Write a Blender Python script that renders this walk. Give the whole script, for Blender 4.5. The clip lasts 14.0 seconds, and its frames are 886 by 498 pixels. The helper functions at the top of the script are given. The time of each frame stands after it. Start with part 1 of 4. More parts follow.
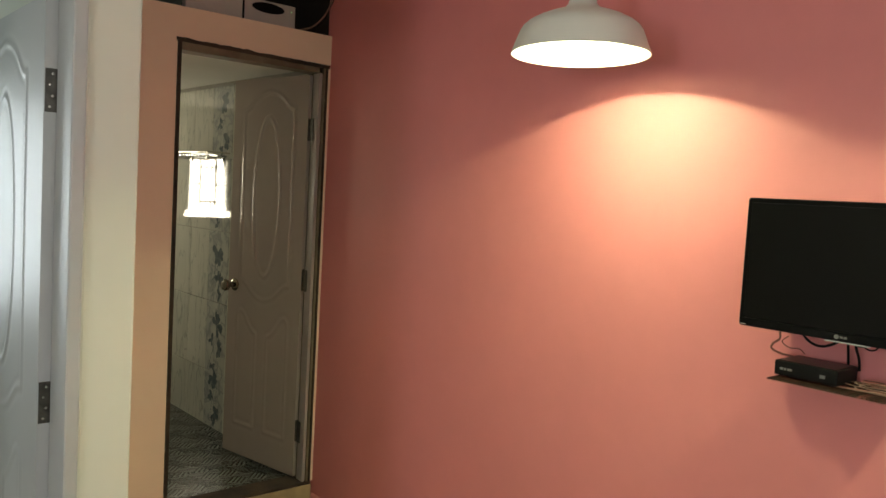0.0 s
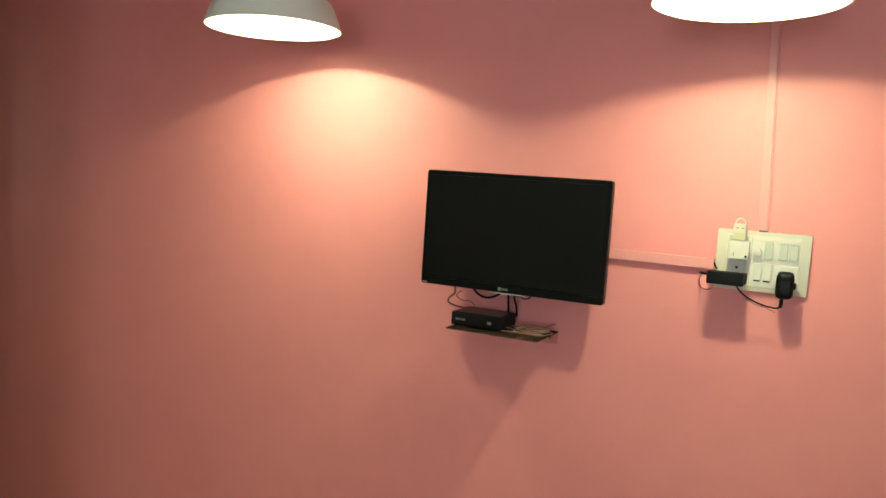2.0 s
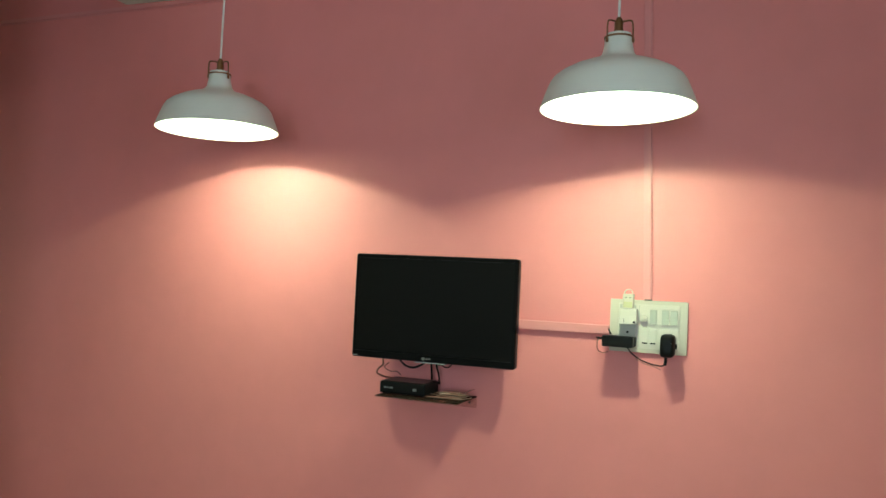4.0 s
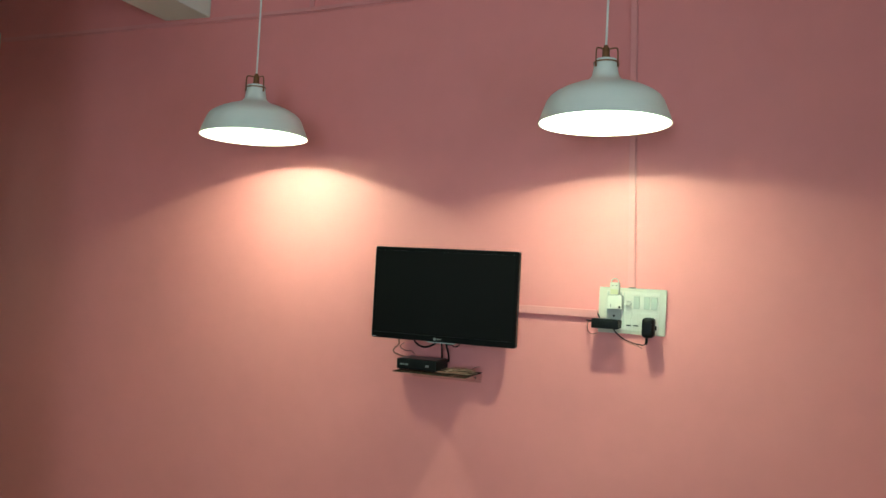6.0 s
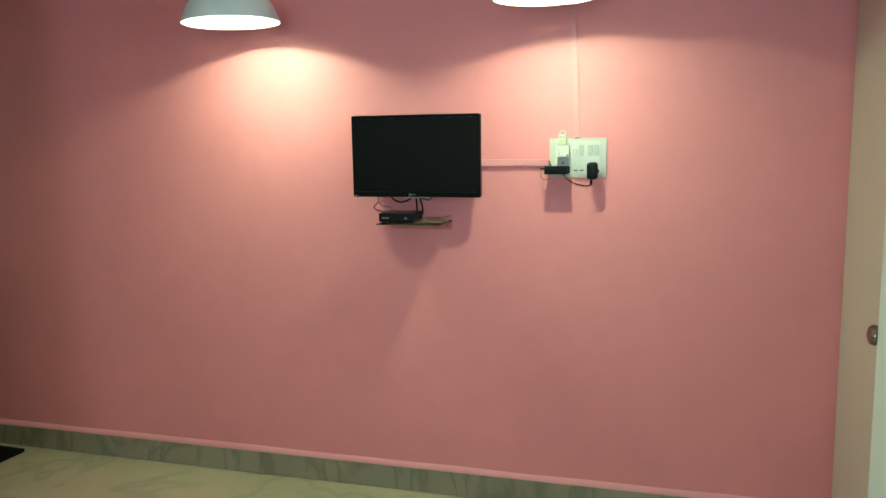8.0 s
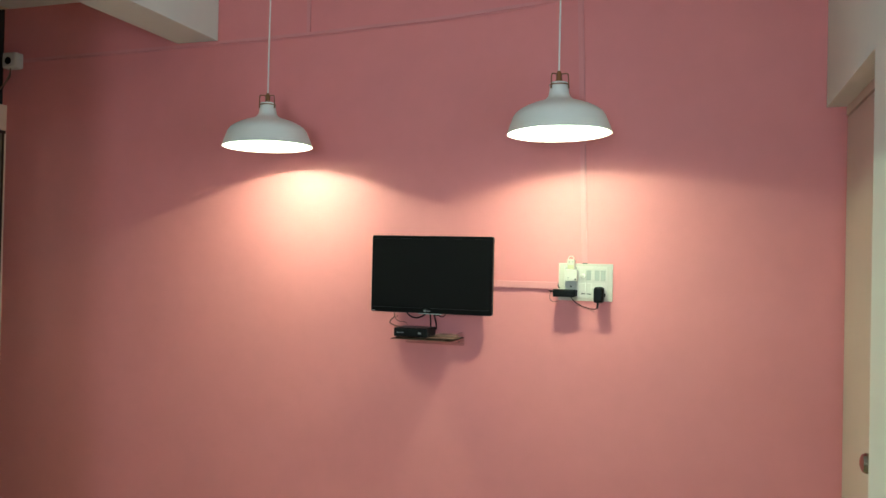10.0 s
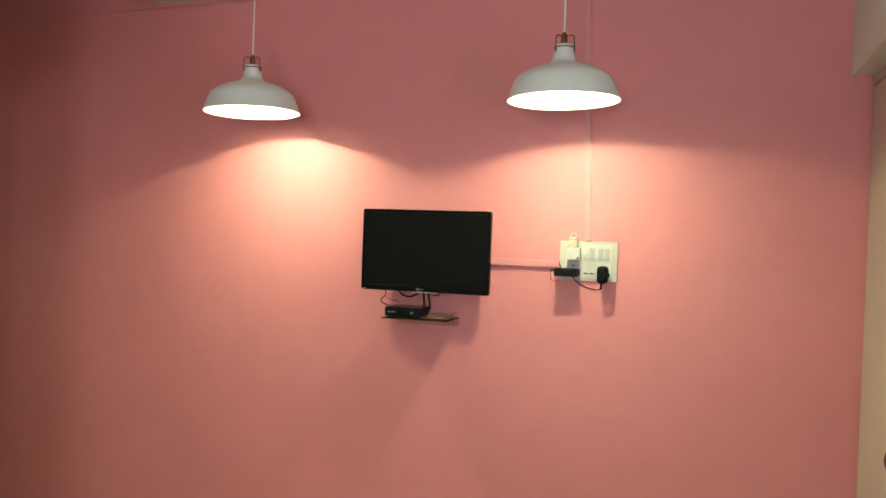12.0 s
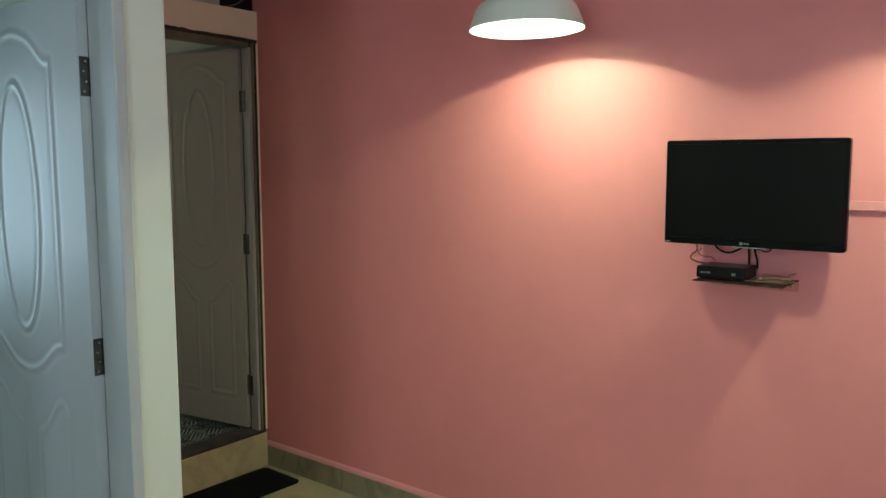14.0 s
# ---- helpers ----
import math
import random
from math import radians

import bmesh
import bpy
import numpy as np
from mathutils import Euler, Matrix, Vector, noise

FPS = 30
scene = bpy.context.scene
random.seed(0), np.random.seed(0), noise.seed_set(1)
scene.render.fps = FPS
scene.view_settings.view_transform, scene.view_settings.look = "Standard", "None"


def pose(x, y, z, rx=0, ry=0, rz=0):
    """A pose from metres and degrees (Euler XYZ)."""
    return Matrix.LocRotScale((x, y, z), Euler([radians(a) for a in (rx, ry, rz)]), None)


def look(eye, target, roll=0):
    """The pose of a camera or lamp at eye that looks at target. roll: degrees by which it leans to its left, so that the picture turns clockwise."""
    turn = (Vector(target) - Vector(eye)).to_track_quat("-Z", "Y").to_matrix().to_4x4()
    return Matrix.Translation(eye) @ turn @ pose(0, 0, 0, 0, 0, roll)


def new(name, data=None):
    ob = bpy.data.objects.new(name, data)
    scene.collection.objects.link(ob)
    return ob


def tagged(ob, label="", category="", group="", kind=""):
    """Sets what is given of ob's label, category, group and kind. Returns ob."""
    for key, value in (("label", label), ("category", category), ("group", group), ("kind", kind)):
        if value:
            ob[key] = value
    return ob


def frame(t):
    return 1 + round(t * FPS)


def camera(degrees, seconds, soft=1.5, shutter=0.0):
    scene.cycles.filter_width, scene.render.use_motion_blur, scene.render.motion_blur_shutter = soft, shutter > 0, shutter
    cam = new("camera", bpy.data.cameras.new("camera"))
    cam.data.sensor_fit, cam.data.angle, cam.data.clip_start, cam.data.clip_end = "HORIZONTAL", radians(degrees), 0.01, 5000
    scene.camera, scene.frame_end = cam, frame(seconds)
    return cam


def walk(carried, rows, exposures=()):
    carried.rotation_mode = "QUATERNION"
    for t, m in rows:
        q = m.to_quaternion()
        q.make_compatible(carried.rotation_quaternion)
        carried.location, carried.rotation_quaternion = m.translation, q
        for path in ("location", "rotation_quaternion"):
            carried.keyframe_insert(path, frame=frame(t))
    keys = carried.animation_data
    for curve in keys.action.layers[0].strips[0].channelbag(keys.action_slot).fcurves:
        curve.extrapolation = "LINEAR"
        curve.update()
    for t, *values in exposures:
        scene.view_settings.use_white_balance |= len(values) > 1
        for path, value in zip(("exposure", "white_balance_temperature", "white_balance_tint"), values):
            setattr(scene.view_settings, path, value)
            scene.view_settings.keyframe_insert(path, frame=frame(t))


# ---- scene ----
cam = camera(58.3, 14.0)
PATH = [
    (0, (0.528, 0.073, 1.551), (1.838, 1.578, 1.415), 3.2),
    (0.5, (0.535, 0.045, 1.56), (1.933, 1.465, 1.387), 3.8),
    (1, (0.473, 0.009, 1.567), (2.009, 1.274, 1.373), 3.9),
    (1.5, (0.448, 0.055, 1.563), (2.132, 1.117, 1.373), 3.5),
    (2, (0.406, 0.063, 1.567), (2.204, 0.92, 1.388), 3.8),
    (2.5, (0.346, 0.068, 1.562), (2.208, 0.787, 1.432), 3.3),
    (3, (0.275, 0.063, 1.568), (2.164, 0.717, 1.519), 2.9),
    (3.5, (0.221, -0.002, 1.555), (2.109, 0.657, 1.603), 2.7),
    (4, (0.175, -0.06, 1.522), (2.042, 0.653, 1.595), 2.8),
    (6.5, (-0.267, -0.144, 1.504), (1.603, 0.563, 1.553), 3.2),
    (7, (-0.414, -0.1, 1.537), (1.477, 0.546, 1.457), 2.1),
    (7.5, (-0.542, -0.057, 1.533), (1.357, 0.529, 1.308), 0.5),
    (8, (-0.563, -0.172, 1.499), (1.336, 0.39, 1.22), -0.9),
    (8.5, (-0.623, -0.147, 1.429), (1.308, 0.352, 1.278), -1.1),
    (9, (-0.711, -0.226, 1.501), (1.2, 0.362, 1.474), -0.7),
    (11.5, (-0.604, -0.24, 1.489), (1.305, 0.357, 1.54), 2.7),
    (12, (-0.516, -0.204, 1.49), (1.387, 0.411, 1.456), 2.0),
    (12.5, (-0.449, -0.184, 1.491), (1.446, 0.453, 1.424), 2.0),
    (13, (-0.301, -0.084, 1.514), (1.568, 0.62, 1.416), 1.9),
    (13.5, (-0.161, -0.001, 1.538), (1.618, 0.9, 1.38), 0.8),
    (14, (-0.015, 0.078, 1.522), (1.549, 1.305, 1.304), -0.1),
]
EXPO = [(0.0, 0.16, 7250, 15), (1.5, 0.13, 6950, 13), (3.0, -0.01, 6200, 7), (4.2, 0.02, 5800, 1), (6.5, 0.15, 5500, -4), (9.2, 0.25, 5350, -2), (11.3, 0.26, 6400, 15), (12.5, 0.22, 6500, 14), (13.3, 0.11, 6150, 8), (14.0, 0.01, 5750, 2)]
walk(cam, [(t, look(eye, target, roll)) for t, eye, target, roll in PATH], EXPO)

# ---- plan, metres ----
WX = 2.5            # pink wall
BY = 3.18           # bathroom wall
RY = -0.675         # wall with the closed door
DY0, DY1 = 1.96, 2.09   # wall with the open grey door
CX = 1.21           # its free end, where the passage begins
CEIL = 2.9
BACK = -3.0

# ---- light ----
world = bpy.data.worlds.new("sky")
scene.world = world
world.use_nodes = True
wn = world.node_tree.nodes
sky = wn.new("ShaderNodeTexSky")
sky.sky_type, sky.sun_disc, sky.sun_elevation, sky.sun_rotation = "NISHITA", False, radians(50), radians(120)
world.node_tree.links.new(sky.outputs[0], wn["Background"].inputs[0])
wn["Background"].inputs[1].default_value = 0.12
sun_data = bpy.data.lights.new("sun", "SUN")
sun_data.energy, sun_data.angle, sun_data.color = 2.5, radians(0.5), (1.0, 0.94, 0.85)
sun = new("sun", sun_data)
sun.matrix_world = pose(0, 0, 8, 40, 0, 120 - 180)


def window_light(name, m, w, h, power, color):
    d = bpy.data.lights.new(name, "AREA")
    d.shape, d.size, d.size_y, d.energy, d.color = "RECTANGLE", w, h, power, color
    o = new(name, d)
    o.matrix_world = m
    return o


window_light("hall_window_light", pose(BACK - 0.1, -0.15, 1.6, 106, 0, -90), 0.8, 1.2, 46, (0.80, 0.86, 0.93))
# unseen fill added on the south side to brighten passage and lintel
window_light("south_fill_light", pose(0.5, RY - 0.2, 1.65, 100, 0, 0), 0.8, 1.1, 15, (0.86, 0.93, 0.98))
window_light("bedroom_window_light", pose(0.05, 5.08, 1.38, -104, 0, 0), 1.0, 1.1, 28, (0.72, 0.90, 1.0))
window_light("bathroom_window_light", pose(1.83, 5.90, 1.53, -114, 0, 0), 0.38, 0.54, 11.5, (1.0, 0.98, 0.80))

LAMPS = [(2.175, 1.458, 1.937, -1.2, 0.0), (2.055, 0.235, 1.938, -1.3, 0.0)]
for (lx, ly, lz, tilt, lean), (bulb_x, bulb_y, bulb_z), beam in zip(LAMPS, ((0.0, -0.015, 0.078), (0.040, 0.035, 0.047)), (23.5, 22.5)):
    d = bpy.data.lights.new("bulb_light", "POINT")
    d.energy, d.shadow_soft_size, d.color = beam * 0.38, 0.012, (0.85, 1.0, 0.61)
    o = new("bulb_light", d)
    o.location = (lx + bulb_x, ly + bulb_y, lz + bulb_z)
    d = bpy.data.lights.new("bulb_beam", "SPOT")
    d.energy, d.shadow_soft_size, d.color = beam, 0.012, (0.85, 1.0, 0.61)
    d.spot_size, d.spot_blend = radians(160), 1.0
    o = new("bulb_beam", d)
    o.location = (lx + bulb_x, ly + bulb_y, lz + bulb_z - 0.001)


# ---- materials ----
def material(name, color, rough=0.6, metal=0.0, vary=0.06, scale=3.0, bump=0.0, bump_scale=60.0, spec=0.5, coat=0.0, second=None, island=0.0):
    m = bpy.data.materials.new(name)
    m.use_nodes = True
    n, l = m.node_tree.nodes, m.node_tree.links
    b = n["Principled BSDF"]
    b.inputs["Roughness"].default_value = rough
    b.inputs["Metallic"].default_value = metal
    b.inputs["Specular IOR Level"].default_value = spec
    b.inputs["Coat Weight"].default_value = coat
    geo = n.new("ShaderNodeTexCoord")
    big, small = n.new("ShaderNodeTexNoise"), n.new("ShaderNodeTexNoise")
    big.inputs["Scale"].default_value, small.inputs["Scale"].default_value = scale, scale * 9
    big.inputs["Detail"].default_value = small.inputs["Detail"].default_value = 5
    l.new(geo.outputs["Object"], big.inputs["Vector"])
    l.new(geo.outputs["Object"], small.inputs["Vector"])
    add = n.new("ShaderNodeMath")
    add.operation = "MULTIPLY_ADD"
    l.new(small.outputs["Fac"], add.inputs[0])
    add.inputs[1].default_value = 0.4
    l.new(big.outputs["Fac"], add.inputs[2])
    ramp = n.new("ShaderNodeMapRange")
    ramp.inputs["From Min"].default_value, ramp.inputs["From Max"].default_value = 0.45, 0.95
    l.new(add.outputs[0], ramp.inputs["Value"])
    mix = n.new("ShaderNodeMix")
    mix.data_type = "RGBA"
    dark = second or tuple(c * (1 - vary) for c in color)
    light = color if second else tuple(min(1, c * (1 + vary)) for c in color)
    mix.inputs["A"].default_value, mix.inputs["B"].default_value = (*dark, 1), (*light, 1)
    l.new(ramp.outputs[0], mix.inputs["Factor"])
    last = mix.outputs["Result"]
    if island:
        info = n.new("ShaderNodeObjectInfo")
        hsv = n.new("ShaderNodeHueSaturation")
        mr = n.new("ShaderNodeMapRange")
        mr.inputs["To Min"].default_value, mr.inputs["To Max"].default_value = 1 - island, 1 + island
        l.new(info.outputs["Random"], mr.inputs["Value"])
        l.new(mr.outputs[0], hsv.inputs["Value"])
        l.new(last, hsv.inputs["Color"])
        last = hsv.outputs[0]
    l.new(last, b.inputs["Base Color"])
    if bump:
        t = n.new("ShaderNodeTexNoise")
        t.inputs["Scale"].default_value, t.inputs["Detail"].default_value = bump_scale, 4
        l.new(geo.outputs["Object"], t.inputs["Vector"])
        bp = n.new("ShaderNodeBump")
        bp.inputs["Strength"].default_value, bp.inputs["Distance"].default_value = bump, 0.002
        l.new(t.outputs["Fac"], bp.inputs["Height"])
        l.new(bp.outputs[0], b.inputs["Normal"])
    return m


def veined(name, base, vein, scale=2.0, rough=0.25, width=0.03, strength=0.6, turn=(0, 0, 0.6), patch=None, stretch=(1, 1, 1), island=0.0):
    """Stone or glazed tile with soft veins."""
    m = material(name, base, rough, vary=0.08, scale=scale * 1.4, second=patch, bump=0.05, bump_scale=12, island=island)
    n, l = m.node_tree.nodes, m.node_tree.links
    b = n["Principled BSDF"]
    old = b.inputs["Base Color"].links[0].from_socket
    tc, mp, info = n.new("ShaderNodeTexCoord"), n.new("ShaderNodeMapping"), n.new("ShaderNodeObjectInfo")
    mp.inputs["Rotation"].default_value, mp.inputs["Scale"].default_value = turn, stretch
    l.new(tc.outputs["Object"], mp.inputs["Vector"])
    t = n.new("ShaderNodeTexNoise")
    t.noise_dimensions = "4D"
    t.inputs["Scale"].default_value, t.inputs["Detail"].default_value, t.inputs["Distortion"].default_value = scale, 3, 0.8
    l.new(mp.outputs[0], t.inputs["Vector"])
    if island:
        sc = n.new("ShaderNodeMath")
        sc.operation = "MULTIPLY"
        sc.inputs[1].default_value = 20
        l.new(info.outputs["Random"], sc.inputs[0])
        l.new(sc.outputs[0], t.inputs["W"])
    sub, ab, mr = n.new("ShaderNodeMath"), n.new("ShaderNodeMath"), n.new("ShaderNodeMapRange")
    sub.operation, ab.operation = "SUBTRACT", "ABSOLUTE"
    sub.inputs[1].default_value = 0.5
    l.new(t.outputs["Fac"], sub.inputs[0])
    l.new(sub.outputs[0], ab.inputs[0])
    l.new(ab.outputs[0], mr.inputs["Value"])
    mr.inputs["From Min"].default_value, mr.inputs["From Max"].default_value = 0, width
    mr.inputs["To Min"].default_value, mr.inputs["To Max"].default_value = strength, 0
    mix = n.new("ShaderNodeMix")
    mix.data_type = "RGBA"
    l.new(mr.outputs[0], mix.inputs["Factor"])
    l.new(old, mix.inputs["A"])
    mix.inputs["B"].default_value = (*vein, 1)
    l.new(mix.outputs["Result"], b.inputs["Base Color"])
    return m


def chevron_tile(name):
    """Grey glazed floor tile: raised light chevrons in patches, dark speckle between."""
    m = material(name, (0.30, 0.31, 0.28), 0.2, vary=0.1, scale=6)
    n, l = m.node_tree.nodes, m.node_tree.links
    b = n["Principled BSDF"]

    def math(op, a, c=None):
        k = n.new("ShaderNodeMath")
        k.operation = op
        for i, v in enumerate((a, c)):
            if v is None:
                continue
            if isinstance(v, (int, float)):
                k.inputs[i].default_value = v
            else:
                l.new(v, k.inputs[i])
        return k.outputs[0]
    tc, sep = n.new("ShaderNodeTexCoord"), n.new("ShaderNodeSeparateXYZ")
    l.new(tc.outputs["Object"], sep.inputs[0])
    x, y = sep.outputs["X"], sep.outputs["Y"]
    u, v = math("ADD", x, y), math("SUBTRACT", x, y)
    block = math("FRACT", math("MULTIPLY", math("ADD", math("FLOOR", math("MULTIPLY", u, 9.43)), math("FLOOR", math("MULTIPLY", v, 9.43))), 0.5))
    way = math("GREATER_THAN", block, 0.25)
    run = math("ADD", math("MULTIPLY", u, way), math("MULTIPLY", v, math("SUBTRACT", 1, way)))
    stripe = math("GREATER_THAN", math("FRACT", math("MULTIPLY", run, 37.72)), 0.55)
    big = n.new("ShaderNodeTexNoise")
    big.inputs["Scale"].default_value = 7
    l.new(tc.outputs["Object"], big.inputs["Vector"])
    cell = math("GREATER_THAN", big.outputs["Fac"], 0.44)
    voro = n.new("ShaderNodeTexVoronoi")
    voro.inputs["Scale"].default_value = 140
    l.new(tc.outputs["Object"], voro.inputs["Vector"])
    speck = math("MULTIPLY", math("GREATER_THAN", voro.outputs["Color"], 0.62), 0.6)
    fac = math("ADD", math("MULTIPLY", stripe, cell), math("MULTIPLY", speck, math("SUBTRACT", 1, cell)))
    mix = n.new("ShaderNodeMix")
    mix.data_type = "RGBA"
    l.new(fac, mix.inputs["Factor"])
    mix.inputs["A"].default_value, mix.inputs["B"].default_value = (0.018, 0.022, 0.021, 1), (0.19, 0.205, 0.185, 1)
    l.new(mix.outputs["Result"], b.inputs["Base Color"])
    bp = n.new("ShaderNodeBump")
    bp.inputs["Strength"].default_value, bp.inputs["Distance"].default_value = 0.4, 0.0015
    l.new(fac, bp.inputs["Height"])
    l.new(bp.outputs[0], b.inputs["Normal"])
    return m


PINK = material("pink_wall_paint", (0.70, 0.234, 0.234), 0.55, vary=0.05, scale=1.4, bump=0.2, bump_scale=26)
PINK_RIB = material("pink_painted_plastic", (0.68, 0.26, 0.26), 0.42, vary=0.04, scale=6)
PEACH = material("peach_wall_paint", (0.84, 0.64, 0.49), 0.6, vary=0.04, scale=1.6, bump=0.2, bump_scale=30)
CREAM = material("cream_wall_paint", (0.66, 0.68, 0.60), 0.6, vary=0.03, scale=1.5, bump=0.18, bump_scale=30)
WHITE = material("white_ceiling_paint", (0.74, 0.72, 0.66), 0.75, vary=0.03, scale=1.5, bump=0.15)
MARBLE = veined("cream_marble_floor", (0.45, 0.36, 0.22), (0.27, 0.25, 0.15), 1.7, 0.22, 0.035, 0.55, patch=(0.38, 0.31, 0.19))
SKIRT = veined("green_veined_marble", (0.29, 0.24, 0.155), (0.13, 0.12, 0.08), 3.5, 0.3, 0.05, 0.6, turn=(0.6, 0.3, 0.9), patch=(0.235, 0.20, 0.13), stretch=(1, 1.4, 0.5), island=0.08)
STEP = veined("tan_step_stone", (0.46, 0.34, 0.19), (0.30, 0.22, 0.13), 3.0, 0.35, 0.05, 0.5)
DOOR_GREY = material("grey_gloss_door_paint", (0.44, 0.46, 0.47), 0.40, vary=0.03, scale=2, bump=0.12, bump_scale=18, spec=0.25)
DOOR_BATH = material("taupe_satin_door_paint", (0.38, 0.32, 0.285), 0.17, vary=0.04, scale=2, bump=0.12, bump_scale=18)
FRAME_GREY = material("grey_frame_paint", (0.44, 0.46, 0.47), 0.45, vary=0.05, scale=4, bump=0.25, bump_scale=14)
JAMB_BATH = material("pale_grey_jamb_paint", (0.33, 0.295, 0.275), 0.4, vary=0.08, scale=6, bump=0.2, bump_scale=20)
JAMB_GLOSS = material("glossy_grey_jamb_paint", (0.42, 0.44, 0.46), 0.24, vary=0.05, scale=4, bump=0.15, bump_scale=9)
FRAME_BATH = material("worn_olive_frame", (0.20, 0.17, 0.11), 0.45, vary=0.2, scale=5, second=(0.10, 0.08, 0.05), bump=0.3, bump_scale=30)
ROT = material("dark_rotten_wood", (0.06, 0.04, 0.024), 0.9, second=(0.018, 0.012, 0.008), scale=9, bump=0.8, bump_scale=90)
LEAF_R = material("beige_laminate_door", (0.52, 0.42, 0.34), 0.4, vary=0.03, scale=2)
STEEL = material("brushed_steel", (0.55, 0.53, 0.49), 0.22, 1.0, vary=0.05, scale=12)
KNOB = material("aged_steel_knob", (0.30, 0.27, 0.21), 0.16, 1.0, vary=0.2, scale=30)
HINGE = material("blackened_steel", (0.10, 0.095, 0.085), 0.38, 0.85, vary=0.3, scale=40, bump=0.3)
BRASS = material("aged_brass", (0.27, 0.15, 0.075), 0.32, 1.0, vary=0.15, scale=40)
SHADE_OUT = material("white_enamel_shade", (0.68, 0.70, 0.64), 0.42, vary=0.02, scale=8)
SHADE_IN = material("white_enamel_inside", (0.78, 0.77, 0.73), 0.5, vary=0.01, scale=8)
CORD = material("white_textile_cord", (0.72, 0.70, 0.66), 0.8, vary=0.08, scale=200, bump=0.5, bump_scale=600)
TV_BLACK = material("glossy_black_plastic", (0.003, 0.003, 0.003), 0.28, spec=0.12, vary=0.2, scale=10)
TV_SCREEN = material("dark_lcd_screen", (0.0026, 0.0024, 0.0022), 0.28, spec=0.16, vary=0.05, scale=2)
BLACK = material("matt_black_plastic", (0.004, 0.004, 0.004), 0.5, spec=0.14, vary=0.2, scale=30, bump=0.1, bump_scale=300)
SILVER = material("silver_plastic", (0.45, 0.45, 0.45), 0.35, 0.4)
TRIM_GREY = material("dark_grey_trim", (0.09, 0.09, 0.085), 0.35)
PALE = material("pale_print", (0.16, 0.16, 0.155), 0.5)
BOARD = material("ivory_switch_plastic", (0.54, 0.485, 0.41), 0.3, vary=0.03, scale=10)
BOARD2 = material("white_switch_plastic", (0.60, 0.55, 0.48), 0.28, vary=0.02, scale=10)
BOARD3 = material("grey_white_rocker", (0.42, 0.42, 0.36), 0.35, vary=0.02, scale=10)
WIRE_RED = material("copper_pink_wire", (0.22, 0.08, 0.06), 0.45)
WIRE_PALE = material("pale_wire", (0.20, 0.11, 0.08), 0.45)
GLAZE = veined("cream_glazed_wall_tile", (0.60, 0.60, 0.52), (0.24, 0.25, 0.22), 5.0, 0.045, 0.02, 0.6, turn=(0.2, 0, 0), patch=(0.54, 0.55, 0.48), stretch=(1, 2.2, 0.55), island=0.04)
GLAZE_DECOR = veined("flowered_glazed_wall_tile", (0.54, 0.55, 0.49), (0.20, 0.23, 0.23), 9.0, 0.03, 0.06, 0.7, patch=(0.42, 0.44, 0.41), stretch=(1, 1, 1), island=0.05)
FLOWER = material("blue_grey_flower_glaze", (0.045, 0.065, 0.075), 0.08, second=(0.16, 0.20, 0.21), scale=30)
GROUT = material("grey_grout", (0.30, 0.29, 0.25), 0.9, vary=0.1, scale=20)
BATH_TILE = chevron_tile("grey_chevron_floor_tile")
MAT = material("black_rubber_mat", (0.004, 0.004, 0.004), 0.95, spec=0.1, second=(0.008, 0.007, 0.007), scale=30, bump=0.9, bump_scale=420)
# near-black colour standing in for the shade inside the loft
LOFT_SHADE = material("painted_loft_shade", (0.03, 0.026, 0.022), 0.9, vary=0.15, scale=4)
CARTON = material("dull_white_metal_case", (0.54, 0.51, 0.46), 0.5, vary=0.06, scale=5)
GREEN = bpy.data.materials.new("green_indicator")
GREEN.use_nodes = True
GREEN.node_tree.nodes["Principled BSDF"].inputs["Emission Color"].default_value = (0.1, 1, 0.2, 1)
GREEN.node_tree.nodes["Principled BSDF"].inputs["Emission Strength"].default_value = 0.4
BULB = bpy.data.materials.new("lit_frosted_bulb")
BULB.use_nodes = True
BULB.node_tree.nodes["Principled BSDF"].inputs["Emission Color"].default_value = (1.0, 0.80, 0.52, 1)
BULB.node_tree.nodes["Principled BSDF"].inputs["Emission Strength"].default_value = 12


def glass(name, color, rough=0.02, ior=1.45):
    m = bpy.data.materials.new(name)
    m.use_nodes = True
    b = m.node_tree.nodes["Principled BSDF"]
    b.inputs["Base Color"].default_value = (*color, 1)
    b.inputs["Roughness"].default_value, b.inputs["IOR"].default_value = rough, ior
    b.inputs["Transmission Weight"].default_value = 1
    return m


def clear_sheet(name, tint, gloss):
    m = bpy.data.materials.new(name)
    m.use_nodes = True
    n, l = m.node_tree.nodes, m.node_tree.links
    mix, tr = n.new("ShaderNodeMixShader"), n.new("ShaderNodeBsdfTransparent")
    tr.inputs[0].default_value = (*tint, 1)
    n["Principled BSDF"].inputs["Base Color"].default_value = (0.55, 0.36, 0.28, 1)
    n["Principled BSDF"].inputs["Roughness"].default_value = 0.08
    mix.inputs[0].default_value = gloss
    l.new(tr.outputs[0], mix.inputs[1])
    l.new(n["Principled BSDF"].outputs[0], mix.inputs[2])
    l.new(mix.outputs[0], n["Material Output"].inputs["Surface"])
    return m


ACRYLIC = clear_sheet("clear_acrylic", (0.96, 0.92, 0.90), 0.05)
# tint made dark only to give the shelf its shadow bands below
SHADOW_TINT = clear_sheet("shadow_tinted_acrylic", (0.50, 0.45, 0.43), 0.05)
